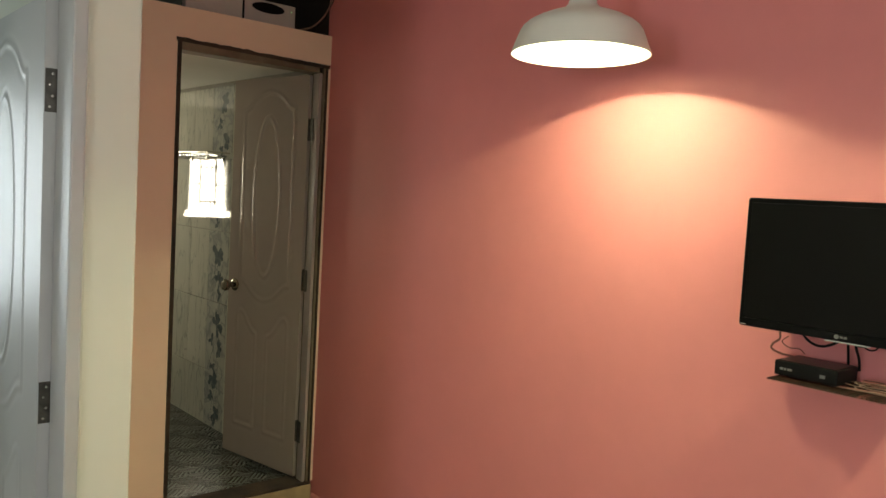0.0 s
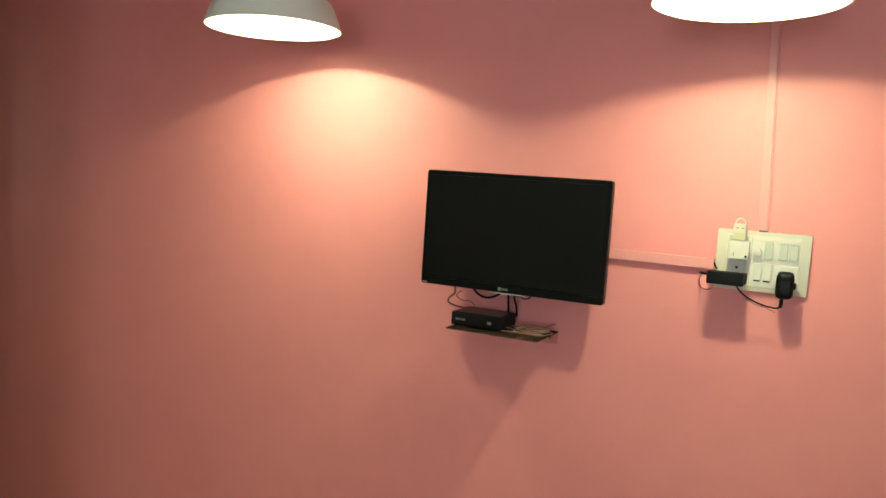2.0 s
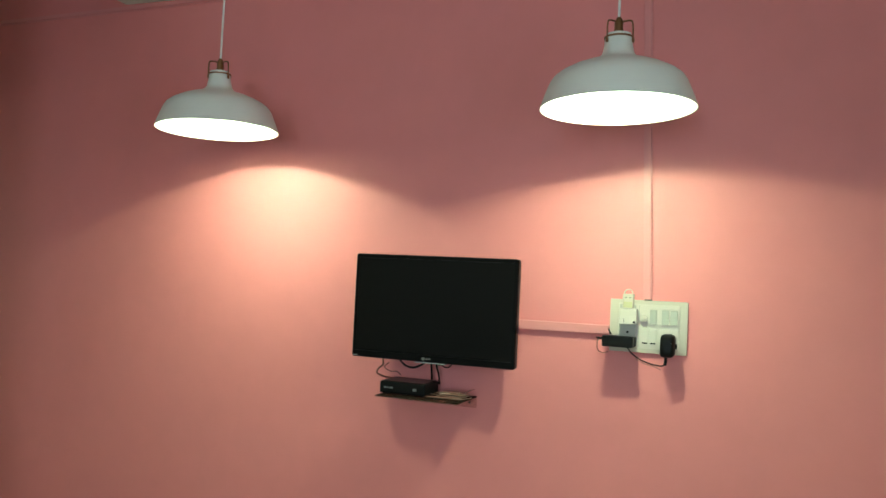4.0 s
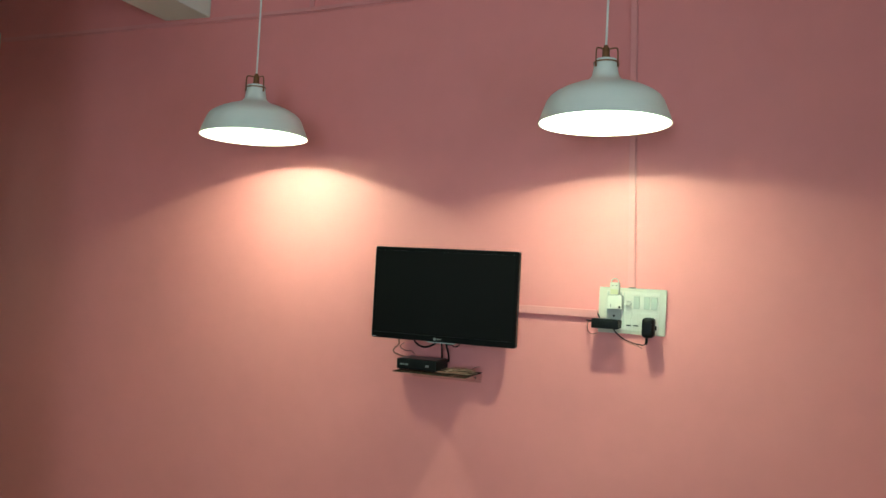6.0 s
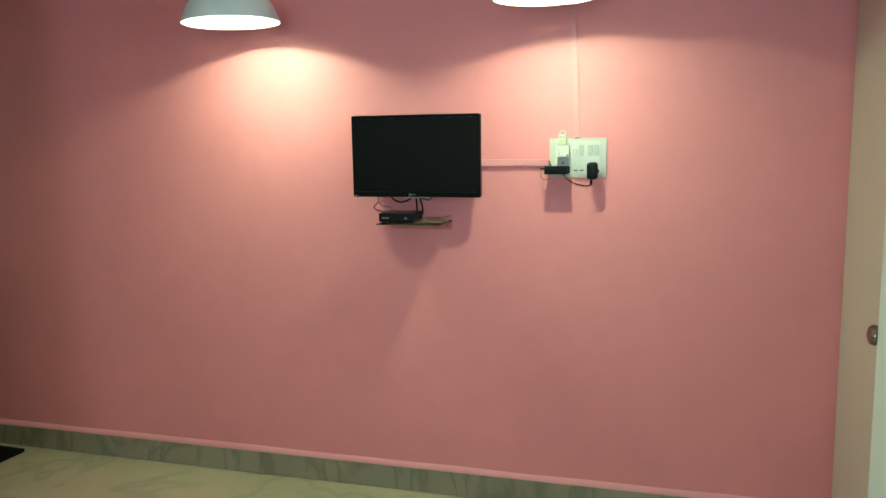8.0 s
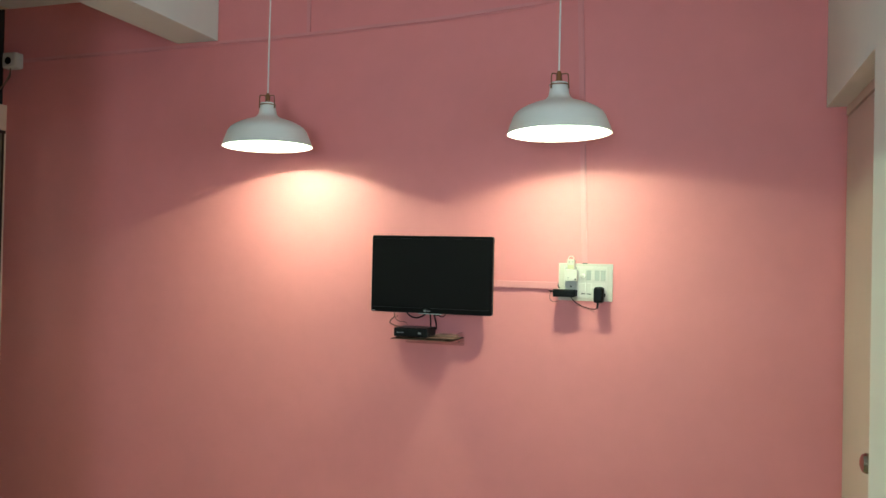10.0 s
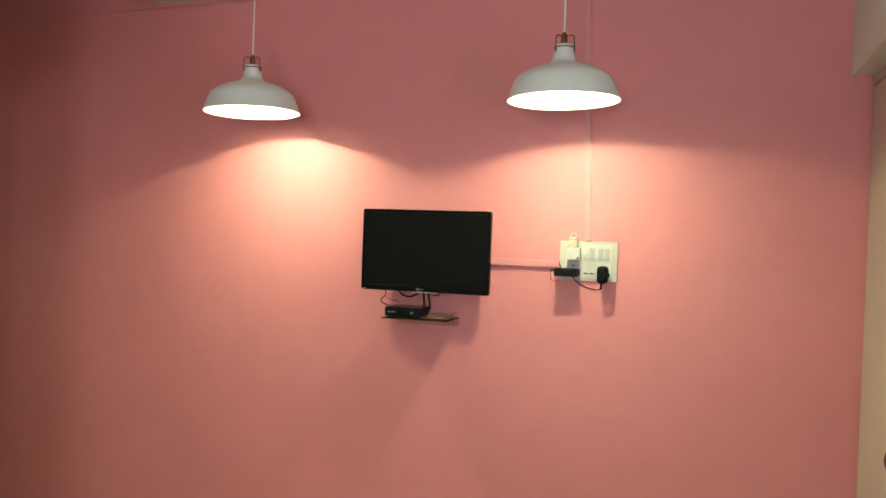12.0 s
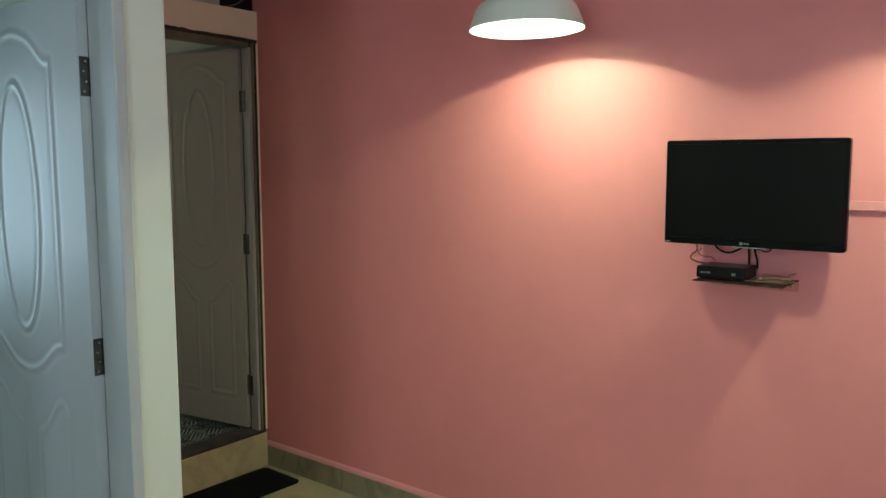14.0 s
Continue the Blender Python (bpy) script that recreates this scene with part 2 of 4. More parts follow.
# added tint runs from the wall to the front edge, passing light in streaks
dn, dl = SHADOW_TINT.node_tree.nodes, SHADOW_TINT.node_tree.links
tc, mp, streak_noise, scr = dn.new("ShaderNodeTexCoord"), dn.new("ShaderNodeMapping"), dn.new("ShaderNodeTexNoise"), dn.new("ShaderNodeValToRGB")
mp.inputs["Scale"].default_value = (1.2, 75, 1)
streak_noise.inputs["Scale"].default_value, streak_noise.inputs["Detail"].default_value = 1.0, 3
scr.color_ramp.elements[0].position, scr.color_ramp.elements[0].color = 0.58, (0.20, 0.16, 0.15, 1)
scr.color_ramp.elements[1].position, scr.color_ramp.elements[1].color = 0.66, (0.96, 0.92, 0.88, 1)
dl.new(tc.outputs["Object"], mp.inputs["Vector"])
dl.new(mp.outputs[0], streak_noise.inputs["Vector"])
# worn just adds more of these made-up streaks towards low y
along, worn = dn.new("ShaderNodeSeparateXYZ"), dn.new("ShaderNodeMath")
worn.operation, worn.inputs[1].default_value = "MULTIPLY_ADD", -0.35
dl.new(tc.outputs["Object"], along.inputs[0])
dl.new(along.outputs["Y"], worn.inputs[0])
dl.new(streak_noise.outputs["Fac"], worn.inputs[2])
dl.new(worn.outputs[0], scr.inputs[0])
dl.new(scr.outputs[0], dn["Transparent BSDF"].inputs[0])
GLASS = glass("green_edged_glass", (0.85, 0.95, 0.90))


# ---- mesh helpers ----
def slab(x0, x1, y0, y1, z0, z1, bevel=0.0, bm=None, seg=2):
    bm = bm or bmesh.new()
    made = bmesh.ops.create_cube(bm, size=1)["verts"]
    bmesh.ops.scale(bm, vec=(x1 - x0, y1 - y0, z1 - z0), verts=made)
    bmesh.ops.translate(bm, vec=((x0 + x1) / 2, (y0 + y1) / 2, (z0 + z1) / 2), verts=made)
    if bevel:
        edges = list({e for v in made for e in v.link_edges})
        bmesh.ops.bevel(bm, geom=edges, offset=bevel, segments=seg, affect="EDGES", profile=0.6)
    return bm


def lathe(profile, steps=48, bm=None, m=None):
    bm = bm or bmesh.new()
    rings = []
    for r, z in profile:
        rings.append([bm.verts.new((r * math.cos(2 * math.pi * k / steps), r * math.sin(2 * math.pi * k / steps), z)) for k in range(steps)])
    for a, b in zip(rings, rings[1:]):
        for k in range(steps):
            bm.faces.new((a[k], a[(k + 1) % steps], b[(k + 1) % steps], b[k]))
    for ring, flip in ((rings[0], True), (rings[-1], False)):
        if (Vector(ring[0].co) - Vector(ring[steps // 2].co)).length > 1e-5 and profile[0] != profile[-1]:
            bm.faces.new(ring[::-1] if flip else ring)
    if m is not None:
        bmesh.ops.transform(bm, matrix=m, verts=[v for r in rings for v in r])
    return bm


def smooth_path(points, n=8):
    p = [Vector(q) for q in points]
    p = [p[0] * 2 - p[1]] + p + [p[-1] * 2 - p[-2]]
    out = []
    for i in range(1, len(p) - 2):
        for k in range(n):
            t = k / n
            out.append(0.5 * ((2 * p[i]) + (p[i + 1] - p[i - 1]) * t + (2 * p[i - 1] - 5 * p[i] + 4 * p[i + 1] - p[i + 2]) * t * t + (3 * p[i] - p[i - 1] - 3 * p[i + 1] + p[i + 2]) * t ** 3))
    out.append(p[-2])
    return out


def tube(points, r, bm=None, steps=8, smooth=True):
    bm = bm or bmesh.new()
    pts = smooth_path(points) if smooth else [Vector(q) for q in points]
    rings, up = [], Vector((0.13, 0.31, 0.94))
    for i, p in enumerate(pts):
        d = (pts[min(i + 1, len(pts) - 1)] - pts[max(i - 1, 0)]).normalized()
        a = d.cross(up)
        a = a.normalized() if a.length > 1e-3 else Vector((1, 0, 0))
        up = a.cross(d).normalized()
        rings.append([bm.verts.new(p + (a * math.cos(2 * math.pi * k / steps) + up * math.sin(2 * math.pi * k / steps)) * r) for k in range(steps)])
    for a, b in zip(rings, rings[1:]):
        for k in range(steps):
            bm.faces.new((a[k], a[(k + 1) % steps], b[(k + 1) % steps], b[k]))
    bm.faces.new(rings[0][::-1])
    bm.faces.new(rings[-1])
    return bm


def part(name, bm, mat, parent=None, label="", smooth=False):
    bmesh.ops.recalc_face_normals(bm, faces=bm.faces)
    me = bpy.data.meshes.new(name)
    bm.to_mesh(me)
    bm.free()
    me.materials.append(mat)
    if smooth:
        for p in me.polygons:
            p.use_smooth = True
        me.set_sharp_from_angle(angle=radians(40))
    ob = new(name, me)
    ob.parent = parent
    if label:
        ob["label"] = label
    return ob


def thing(name, m, label, category, group=""):
    e = new(name)
    e.empty_display_size = 0.1
    e.matrix_world = m
    return tagged(e, label, category, group)


def setting(name, bm, mat, label="", smooth=False):
    return tagged(part(name, bm, mat, smooth=smooth), label, kind="structure")


# ---- structure ----
setting("floor", slab(BACK, WX, RY - 0.15, BY, -0.12, 0.0), MARBLE, "polished cream marble floor with soft green-grey veins")
setting("bedroom_floor", slab(BACK, 1.08, BY, 5.0, -0.12, 0.0), MARBLE)
# pink wall, running on behind the bathroom tiles
setting("wall_east", slab(WX, WX + 0.15, -0.86, 5.95, -0.12, CEIL + 0.1), PINK, "rose pink painted plaster wall")
# wall with the closed door: recess from x 1.66 to the pink wall
bm = slab(0.9, 1.655, RY - 0.15, RY, 0, CEIL)
slab(BACK, 0.1, RY - 0.15, RY, 0, CEIL, bm=bm)
# opening from x 0.1 to 0.9 exists only for the added fill
slab(0.1, 0.9, RY - 0.15, RY, 0, 1.1, bm=bm)
slab(0.1, 0.9, RY - 0.15, RY, 2.2, CEIL, bm=bm)
slab(1.655, WX, RY - 0.15, RY, 2.082, CEIL, bm=bm)
slab(1.655, WX, RY - 0.16, RY - 0.152, 0, 2.082, bm=bm)
setting("wall_south", bm, CREAM, "cream painted wall with a door recess")
# wall with the open grey door
bm = slab(1.0885, CX, DY0, DY1 - 0.022, 0, CEIL, 0.006)
slab(1.10, CX, DY1 - 0.022, DY1, 0, CEIL, bm=bm)
slab(BACK, 0.26, DY0, DY1, 0, CEIL, bm=bm)
slab(0.26, 1.0885, DY0, DY1, 2.03, CEIL, bm=bm)
setting("wall_north", bm, CREAM, "cream painted wall beside the grey door")
setting("wall_passage", slab(1.085, CX, DY1, BY, 0, CEIL), CREAM)
# bathroom wall with doorway and loft opening
bm = slab(1.085, 1.79, BY, BY + 0.12, 0, 2.235)
slab(1.79, WX, BY, BY + 0.12, 2.105, 2.235, bm=bm)
slab(1.085, 1.52, BY, BY + 0.12, 2.235, CEIL, bm=bm)
slab(1.52, WX, BY, BY + 0.12, 2.735, CEIL, bm=bm)
slab(2.482, WX, BY, BY + 0.12, 0.185, 2.095, bm=bm)
setting("wall_bathroom", bm, PEACH, "peach painted wall round the bathroom doorway")
setting("bathroom_ceiling", slab(1.085, WX, BY + 0.12, 5.8, 2.10, 2.2349), WHITE)
setting("bathroom_floor_slab", slab(1.2, WX, BY + 0.12, 5.8, 0.0, 0.155), GROUT)
setting("wall_bathroom_west", slab(1.085, 1.2, BY + 0.12, 5.8, -0.12, CEIL), CREAM)
bm = slab(1.085, 1.65, 5.8, 5.92, -0.12, CEIL)
slab(2.01, WX, 5.8, 5.92, -0.12, CEIL, bm=bm)
slab(1.65, 2.01, 5.8, 5.92, -0.12, 1.27, bm=bm)
slab(1.65, 2.01, 5.8, 5.92, 1.79, CEIL, bm=bm)
setting("wall_bathroom_north", bm, WHITE)
# loft
setting("passage_ceiling", slab(1.2101, WX, 2.151, BY, 2.735, 2.80), WHITE)
# loft back, floor and side carry the shade in their colour
setting("loft_back", slab(1.2, WX, BY + 0.75, BY + 0.8, 2.235, CEIL), LOFT_SHADE)
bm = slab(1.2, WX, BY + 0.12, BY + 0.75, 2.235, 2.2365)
# thin sheet added over the pink wall to darken the loft's side
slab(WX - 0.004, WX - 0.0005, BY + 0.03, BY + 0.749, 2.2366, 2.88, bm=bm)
setting("loft_shade_lining", bm, LOFT_SHADE)
# outer walls, beam, ceiling
bm = slab(BACK - 0.15, BACK, -0.9, -0.58, 0, CEIL)
slab(BACK - 0.15, BACK, 0.28, 5.15, 0, CEIL, bm=bm)
slab(BACK - 0.15, BACK, -0.58, 0.28, 0, 1.0, bm=bm)
slab(BACK - 0.15, BACK, -0.58, 0.28, 2.2, CEIL, bm=bm)
setting("wall_west", bm, CREAM)
bm = slab(BACK, -0.5, 5.0, 5.15, -0.12, CEIL)
slab(0.62, 1.085, 5.0, 5.15, -0.12, CEIL, bm=bm)
slab(-0.5, 0.62, 5.0, 5.15, -0.12, 0.8, bm=bm)
slab(-0.5, 0.62, 5.0, 5.15, 1.95, CEIL, bm=bm)
setting("wall_bedroom_north", bm, CREAM)
setting("beam", slab(BACK, WX, 1.925, 2.15, 2.490, CEIL, 0.006), CREAM, "cream painted concrete ceiling beam")
tagged(part("ceiling", slab(BACK - 0.15, WX + 0.15, -0.9, 5.95, CEIL, CEIL + 0.12), WHITE), "white painted ceiling", kind="structure")
setting("ground", slab(-60, 60, -60, 60, -0.4, -0.125), material("dusty_ground", (0.22, 0.19, 0.15), 0.95, vary=0.2, scale=0.5))

# skirting stones along the pink wall, with the painted lip above
skirting = setting("baseboard", slab(WX - 0.003, WX, RY, BY - 0.003, 0.001, 0.104), GROUT, "green-grey veined marble skirting")
for y0, y1 in ((1.609, 3.176), (0.052, 1.606), (-0.74, 0.049)):
    part("skirting_stone", slab(WX - 0.014, WX - 0.003, y0, y1, 0.001, 0.105, 0.0015, seg=1), SKIRT, skirting)
bm = bmesh.new()
ys = np.linspace(-0.74, BY - 0.001, 60)
rows = []
for yy in ys:
    w = 0.0025 * noise.noise((yy * 3.1, 0.3, 0.2))
    rows.append([bm.verts.new(c) for c in ((WX, yy, 0.1052), (WX - 0.0135, yy, 0.1052), (WX - 0.0125, yy, 0.112 + w), (WX - 0.003, yy, 0.124 + w), (WX, yy, 0.127 + w))])
for a, b in zip(rows, rows[1:]):
    for k in range(4):
        bm.faces.new((a[k], a[k + 1], b[k + 1], b[k]))
setting("trim", bm, PINK_RIB, "pink painted plaster lip above the skirting", smooth=True)

# step up to the bathroom: tan stone riser and dark worn threshold
setting("step", slab(1.212, 2.487, BY - 0.013, BY - 0.001, 0.001, 0.172, 0.003), STEP, "tan stone riser below the bathroom door")


def rough_strip(points, w, d, seed, axis):
    """A strip with a wandering outline, in the plane y = BY; points are its two ends (x, z)."""
    bm = bmesh.new()
    (xa, za), (xb, zb) = points
    n = max(8, int(math.hypot(xb - xa, zb - za) / 0.02))
    rows = []
    for i in range(n + 1):
        t = i / n
        x, z = xa + (xb - xa) * t, za + (zb - za) * t
        a = w * (0.5 + 0.35 * noise.noise((i * 0.31, seed, 0)) + 0.25 * noise.noise((i * 0.9, seed, 3)))
        b = w * 0.5
        if axis == "z":
            q = [(x - a, z), (x + b, z)]
        else:
            q = [(x, z - b), (x, z + a)]
        rows.append([bm.verts.new((q[0][0], BY - d, q[0][1])), bm.verts.new((q[1][0], BY - d, q[1][1])), bm.verts.new((q[1][0], BY + 0.004, q[1][1])), bm.verts.new((q[0][0], BY + 0.004, q[0][1]))])
    for a, b in zip(rows, rows[1:]):
        for k in range(4):
            bm.faces.new((a[k], a[(k + 1) % 4], b[(k + 1) % 4], b[k]))
    bm.faces.new(rows[0])
    bm.faces.new(rows[-1][::-1])
    return bm


# bathroom door frame, one piece of the setting with its parts
frame_b = setting("door_1", slab(1.796, 1.808, BY + 0.004, BY + 0.09, 0.18, 2.104, 0.003), FRAME_BATH, "open taupe moulded bathroom door in a worn frame")
part("head", slab(1.8085, 2.446, BY + 0.004, BY + 0.09, 2.066, 2.104, 0.003), FRAME_BATH, frame_b)
part("jamb", slab(2.446, 2.462, BY + 0.004, BY + 0.055, 0.18, 2.065, 0.003), JAMB_BATH, frame_b)
part("jamb_moulding", slab(2.4655, 2.480, BY + 0.002, BY + 0.055, 0.18, 2.104, 0.003), FRAME_BATH, frame_b)
part("jamb_rebate", slab(2.455, 2.4815, BY + 0.057, BY + 0.09, 0.18, 2.104, 0.002), FRAME_BATH, frame_b)
part("broken_edge", rough_strip(((1.799, 0.17), (1.799, 2.10)), 0.014, 0.004, 1, "z"), ROT, frame_b, "dark rotten wood edge")
part("broken_edge", rough_strip(((2.481, 0.18), (2.481, 2.10)), 0.009, 0.004, 2, "z"), ROT, frame_b, "dark rotten wood edge")
part("broken_edge", rough_strip(((1.785, 2.106), (2.492, 2.094)), 0.015, 0.0045, 3, "x"), ROT, frame_b, "dark rotten wood edge")
part("threshold", slab(1.792, 2.487, BY - 0.006, BY + 0.11, 0.165, 0.186, 0.004), ROT, frame_b, "dark worn stone threshold")


# ---- moulded door leaves ----
def bez(p0, p1, p2, p3, n=10):
    return [tuple((1 - t) ** 3 * a + 3 * (1 - t) ** 2 * t * b + 3 * (1 - t) * t * t * c + t ** 3 * d for a, b, c, d in zip(p0, p1, p2, p3)) for t in [i / n for i in range(n + 1)]]


def mould_lines():
    """The pressed lines of the leaf, in parts of its width and height."""
    top = bez((0.16, 0.922), (0.27, 0.918), (0.26, 0.960), (0.50, 0.966)) + bez((0.50, 0.966), (0.74, 0.960), (0.73, 0.918), (0.84, 0.922))
    swag = bez((0.84, 0.475), (0.72, 0.475), (0.68, 0.43), (0.50, 0.428)) + bez((0.50, 0.428), (0.32, 0.43), (0.28, 0.475), (0.16, 0.475))
    upper = top + swag + [top[0]]
    oval = [(0.5 + 0.18 * math.cos(a), 0.695 + 0.205 * math.sin(a)) for a in np.linspace(0, 2 * math.pi, 41)]
    left = bez((0.15, 0.370), (0.16, 0.396), (0.21, 0.395), (0.25, 0.383), 6) + bez((0.25, 0.383), (0.31, 0.362), (0.34, 0.343), (0.42, 0.336), 6) + [(0.42, 0.085), (0.15, 0.085), (0.15, 0.370)]
    right = [(1 - u, v) for u, v in left]
    return [upper, oval, left, right]


def leaf_mesh(w, h, squeeze=1.0, depth=0.0034, thick=0.03, levels=None):
    """A leaf from x 0 to w and z 0 to h, its pressed front at y 0 and its back at y = thick."""
    nx, nz = int(w / 0.0035), int(h / 0.006)
    X, Z = np.meshgrid(np.linspace(0, w, nx + 1), np.linspace(0, h, nz + 1))
    dist = np.full(X.shape, 9.0)
    for line in mould_lines():
        line = [(u, float(np.interp(v, *levels))) for u, v in line] if levels else line
        for (ua, va), (ub, vb) in zip(line, line[1:]):
            ax, az, bx, bz = (0.5 + (ua - 0.5) * squeeze) * w, va * h, (0.5 + (ub - 0.5) * squeeze) * w, vb * h
            dx, dz = bx - ax, bz - az
            L = dx * dx + dz * dz
            if L < 1e-12:
                continue
            t = np.clip(((X - ax) * dx + (Z - az) * dz) / L, 0, 1)
            dist = np.minimum(dist, np.hypot(X - ax - t * dx, Z - az - t * dz))
    relief = depth * np.exp(-(dist / 0.0056) ** 2) - 0.0010 * np.exp(-((dist - 0.018) / 0.008) ** 2)
    front = [(float(x), float(-r), float(z)) for x, r, z in zip(X.ravel(), relief.ravel(), Z.ravel())]
    n = len(front)
    verts = front + [(x, thick, z) for x, _, z in front if (x in (0.0,) or abs(x - w) < 1e-9 or z == 0.0 or abs(z - h) < 1e-9)]
    index = {}
    k = n
    for i, (x, _, z) in enumerate(front):
        if x == 0.0 or abs(x - w) < 1e-9 or z == 0.0 or abs(z - h) < 1e-9:
            index[i] = k
            k += 1
    row = nx + 1
    faces = [(j * row + i, j * row + i + 1, (j + 1) * row + i + 1, (j + 1) * row + i) for j in range(nz) for i in range(nx)]
    rim = [i for i in range(nx)] + [nx + j * row for j in range(nz)] + [nz * row + nx - i for i in range(nx)] + [(nz - j) * row for j in range(nz)]
    for a, b in zip(rim, rim[1:] + rim[:1]):
        faces.append((b, a, index[a], index[b]))
    faces.append(tuple(index[a] for a in rim))
    me = bpy.data.meshes.new("leaf")
    me.from_pydata(verts, [], faces)
    for p in me.polygons:
        p.use_smooth = True
    me.set_sharp_from_angle(angle=radians(45))
    return me


def hinge_bm(h=0.1):
    """A butt hinge on the edge of the leaf: plate in the plane x = 0, knuckles behind."""
    bm = slab(0.0, 0.0018, 0.002, 0.029, -h / 2, h / 2, 0.0006, seg=1)
    for k in range(5):
        z0 = -h / 2 + k * h / 5
        lathe([(0.0, z0 + 0.001), (0.005, z0 + 0.001), (0.005, z0 + h / 5 - 0.001), (0.0, z0 + h / 5 - 0.001)], 12, bm, pose(0.003, 0.033, 0))
    return bm


def screws_bm(h=0.1):
    bm = bmesh.new()
    for k, z in enumerate((-0.38, -0.13, 0.13, 0.38)):
        lathe([(0.0, 0), (0.0036, 0), (0.003, 0.0012), (0.0, 0.0014)], 10, bm, pose(0.0018, 0.012 + 0.006 * (k % 2), z * h, 0, 90))
    return bm


def knob_bm():
    return lathe([(0.0, 0), (0.030, 0), (0.031, 0.004), (0.026, 0.010), (0.012, 0.013), (0.011, 0.034), (0.018, 0.040), (0.027, 0.048), (0.029, 0.058), (0.024, 0.068), (0.012, 0.073), (0.0, 0.074)], 32)


def leaf(parent, m, w, h, mat, hinges, knob_z, label, squeeze=1.0, depth=0.0026, levels=None):
    me = leaf_mesh(w, h, squeeze, depth, levels=levels)
    me.materials.append(mat)
    ob = new("leaf", me)
    ob.parent, ob.matrix_local = parent, m
    ob["label"] = label
    for z in hinges:
        hg = part("hinge", hinge_bm(), HINGE, ob, "dark steel butt hinge")
        hg.matrix_local = pose(w, 0.0, z)
        part("screws", screws_bm(), STEEL, hg)
    part("knob", knob_bm(), KNOB, ob, "round aged steel knob", True).matrix_local = pose(0.055, 0.0, knob_z, 90)
    part("latch_plate", slab(-0.001, 0.0, 0.005, 0.026, knob_z - 0.04, knob_z + 0.04), STEEL, ob)
    return ob


# bathroom leaf: hinged at the pink wall side, swung into the bathroom; local x runs from the free edge to the hinge
hx, hy, fx, fy = 2.436, 3.252, 2.345, 3.800
ang = math.degrees(math.atan2(hy - fy, hx - fx))
leaf(frame_b, pose(fx, fy, 0.192, 0, 0, ang), math.hypot(hx - fx, hy - fy), 1.868, DOOR_BATH, (0.219, 0.929, 1.621), 0.852, "taupe moulded door leaf", 1.0, 0.0020)
for z in (0.411, 1.121, 1.813):
    part("hinge_plate", slab(2.4425, 2.4458, BY + 0.035, BY + 0.060, z - 0.05, z + 0.05), HINGE, frame_b)

# grey door, opened into the bedroom
frame_l = setting("door_2", slab(1.056, 1.088, DY0 - 0.012, DY1 - 0.022, 0.0, 2.03, 0.005), FRAME_GREY, "open glossy grey moulded bedroom door")
part("back_jamb", slab(1.072, 1.099, DY1 - 0.021, DY1 + 0.003, 0.0, 2.03, 0.002), JAMB_GLOSS, frame_l)
part("head", slab(0.32, 1.0555, DY0 - 0.012, DY1 + 0.002, 1.975, 2.03, 0.006), FRAME_GREY, frame_l)
part("jamb", slab(0.262, 0.32, DY0 - 0.012, DY1 + 0.002, 0.0, 2.03, 0.006), FRAME_GREY, frame_l)
leaf(frame_l, pose(1.031, DY1 + 0.735, 0.012, 0, 0, -90), 0.75, 1.945, DOOR_GREY, (0.25, 0.996, 1.729), 0.95, "glossy grey moulded door leaf", 0.86, 0.0019, ((0, 0.085, 0.336, 0.49, 0.90, 1.0), (0, 0.085, 0.374, 0.53, 0.89, 1.0)))

# closed door in the recess
frame_r = setting("door_3", slab(1.657, 2.499, RY - 0.150, RY - 0.066, 2.047, 2.081, 0.002), LEAF_R, "closed beige door in a shallow recess")
part("leaf", slab(1.684, 2.498, RY - 0.106, RY - 0.070, 0.006, 2.043, 0.002), LEAF_R, frame_r, "flat beige door leaf")
part("jamb", slab(1.657, 1.682, RY - 0.150, RY - 0.062, 0.0, 2.046, 0.002), CREAM, frame_r)
part("knob", knob_bm(), KNOB, frame_r, "round aged steel knob", True).matrix_local = pose(1.753, RY - 0.070, 0.955, -90)

# windows with grilles
def window(name, w, h, m, bars, label):
    root = thing(name, m, label, "window")
    root["kind"] = "structure"
    for a in ((-w / 2, -w / 2 + 0.03, 0, h), (w / 2 - 0.03, w / 2, 0, h), (-w / 2 + 0.03, w / 2 - 0.03, 0, 0.03), (-w / 2 + 0.03, w / 2 - 0.03, h - 0.03, h)):
        part("window_frame", slab(a[0], a[1], -0.02, 0.02, a[2], a[3], 0.002), FRAME_GREY, root)
    for kind, p, q, r in bars:
        if kind == "v":
            part("bar", slab(p * w - 0.005, p * w + 0.005, -0.004, 0.004, q * h + 0.03 * (q == 0), r * h - 0.03 * (r == 1)), HINGE, root)
        else:
            part("bar", slab(p * w, q * w, -0.0035, 0.0035, r * h - 0.005, r * h + 0.005), HINGE, root)
    return root


grid = [("v", -0.17, 0, 1), ("v", 0.17, 0, 1), ("h", -0.45, -0.17, 0.5), ("h", 0.17, 0.45, 0.5), ("h", -0.17, 0.17, 0.25), ("h", -0.17, 0.17, 0.75)]
window("window_1", 0.36, 0.52, pose(1.83, 5.83, 1.27), grid, "small barred bathroom window")
window("window_2", 1.12, 1.15, pose(0.06, 5.04, 0.8), grid + [("h", -0.47, 0.47, 0.35), ("v", 0.33, 0, 1), ("v", -0.33, 0, 1)], "barred bedroom window")
# made-up window, out of view, housing the added south fill
window("fill_window", 0.8, 1.1, pose(0.5, RY - 0.08, 1.1), grid, "added barred window round the unseen south fill light")
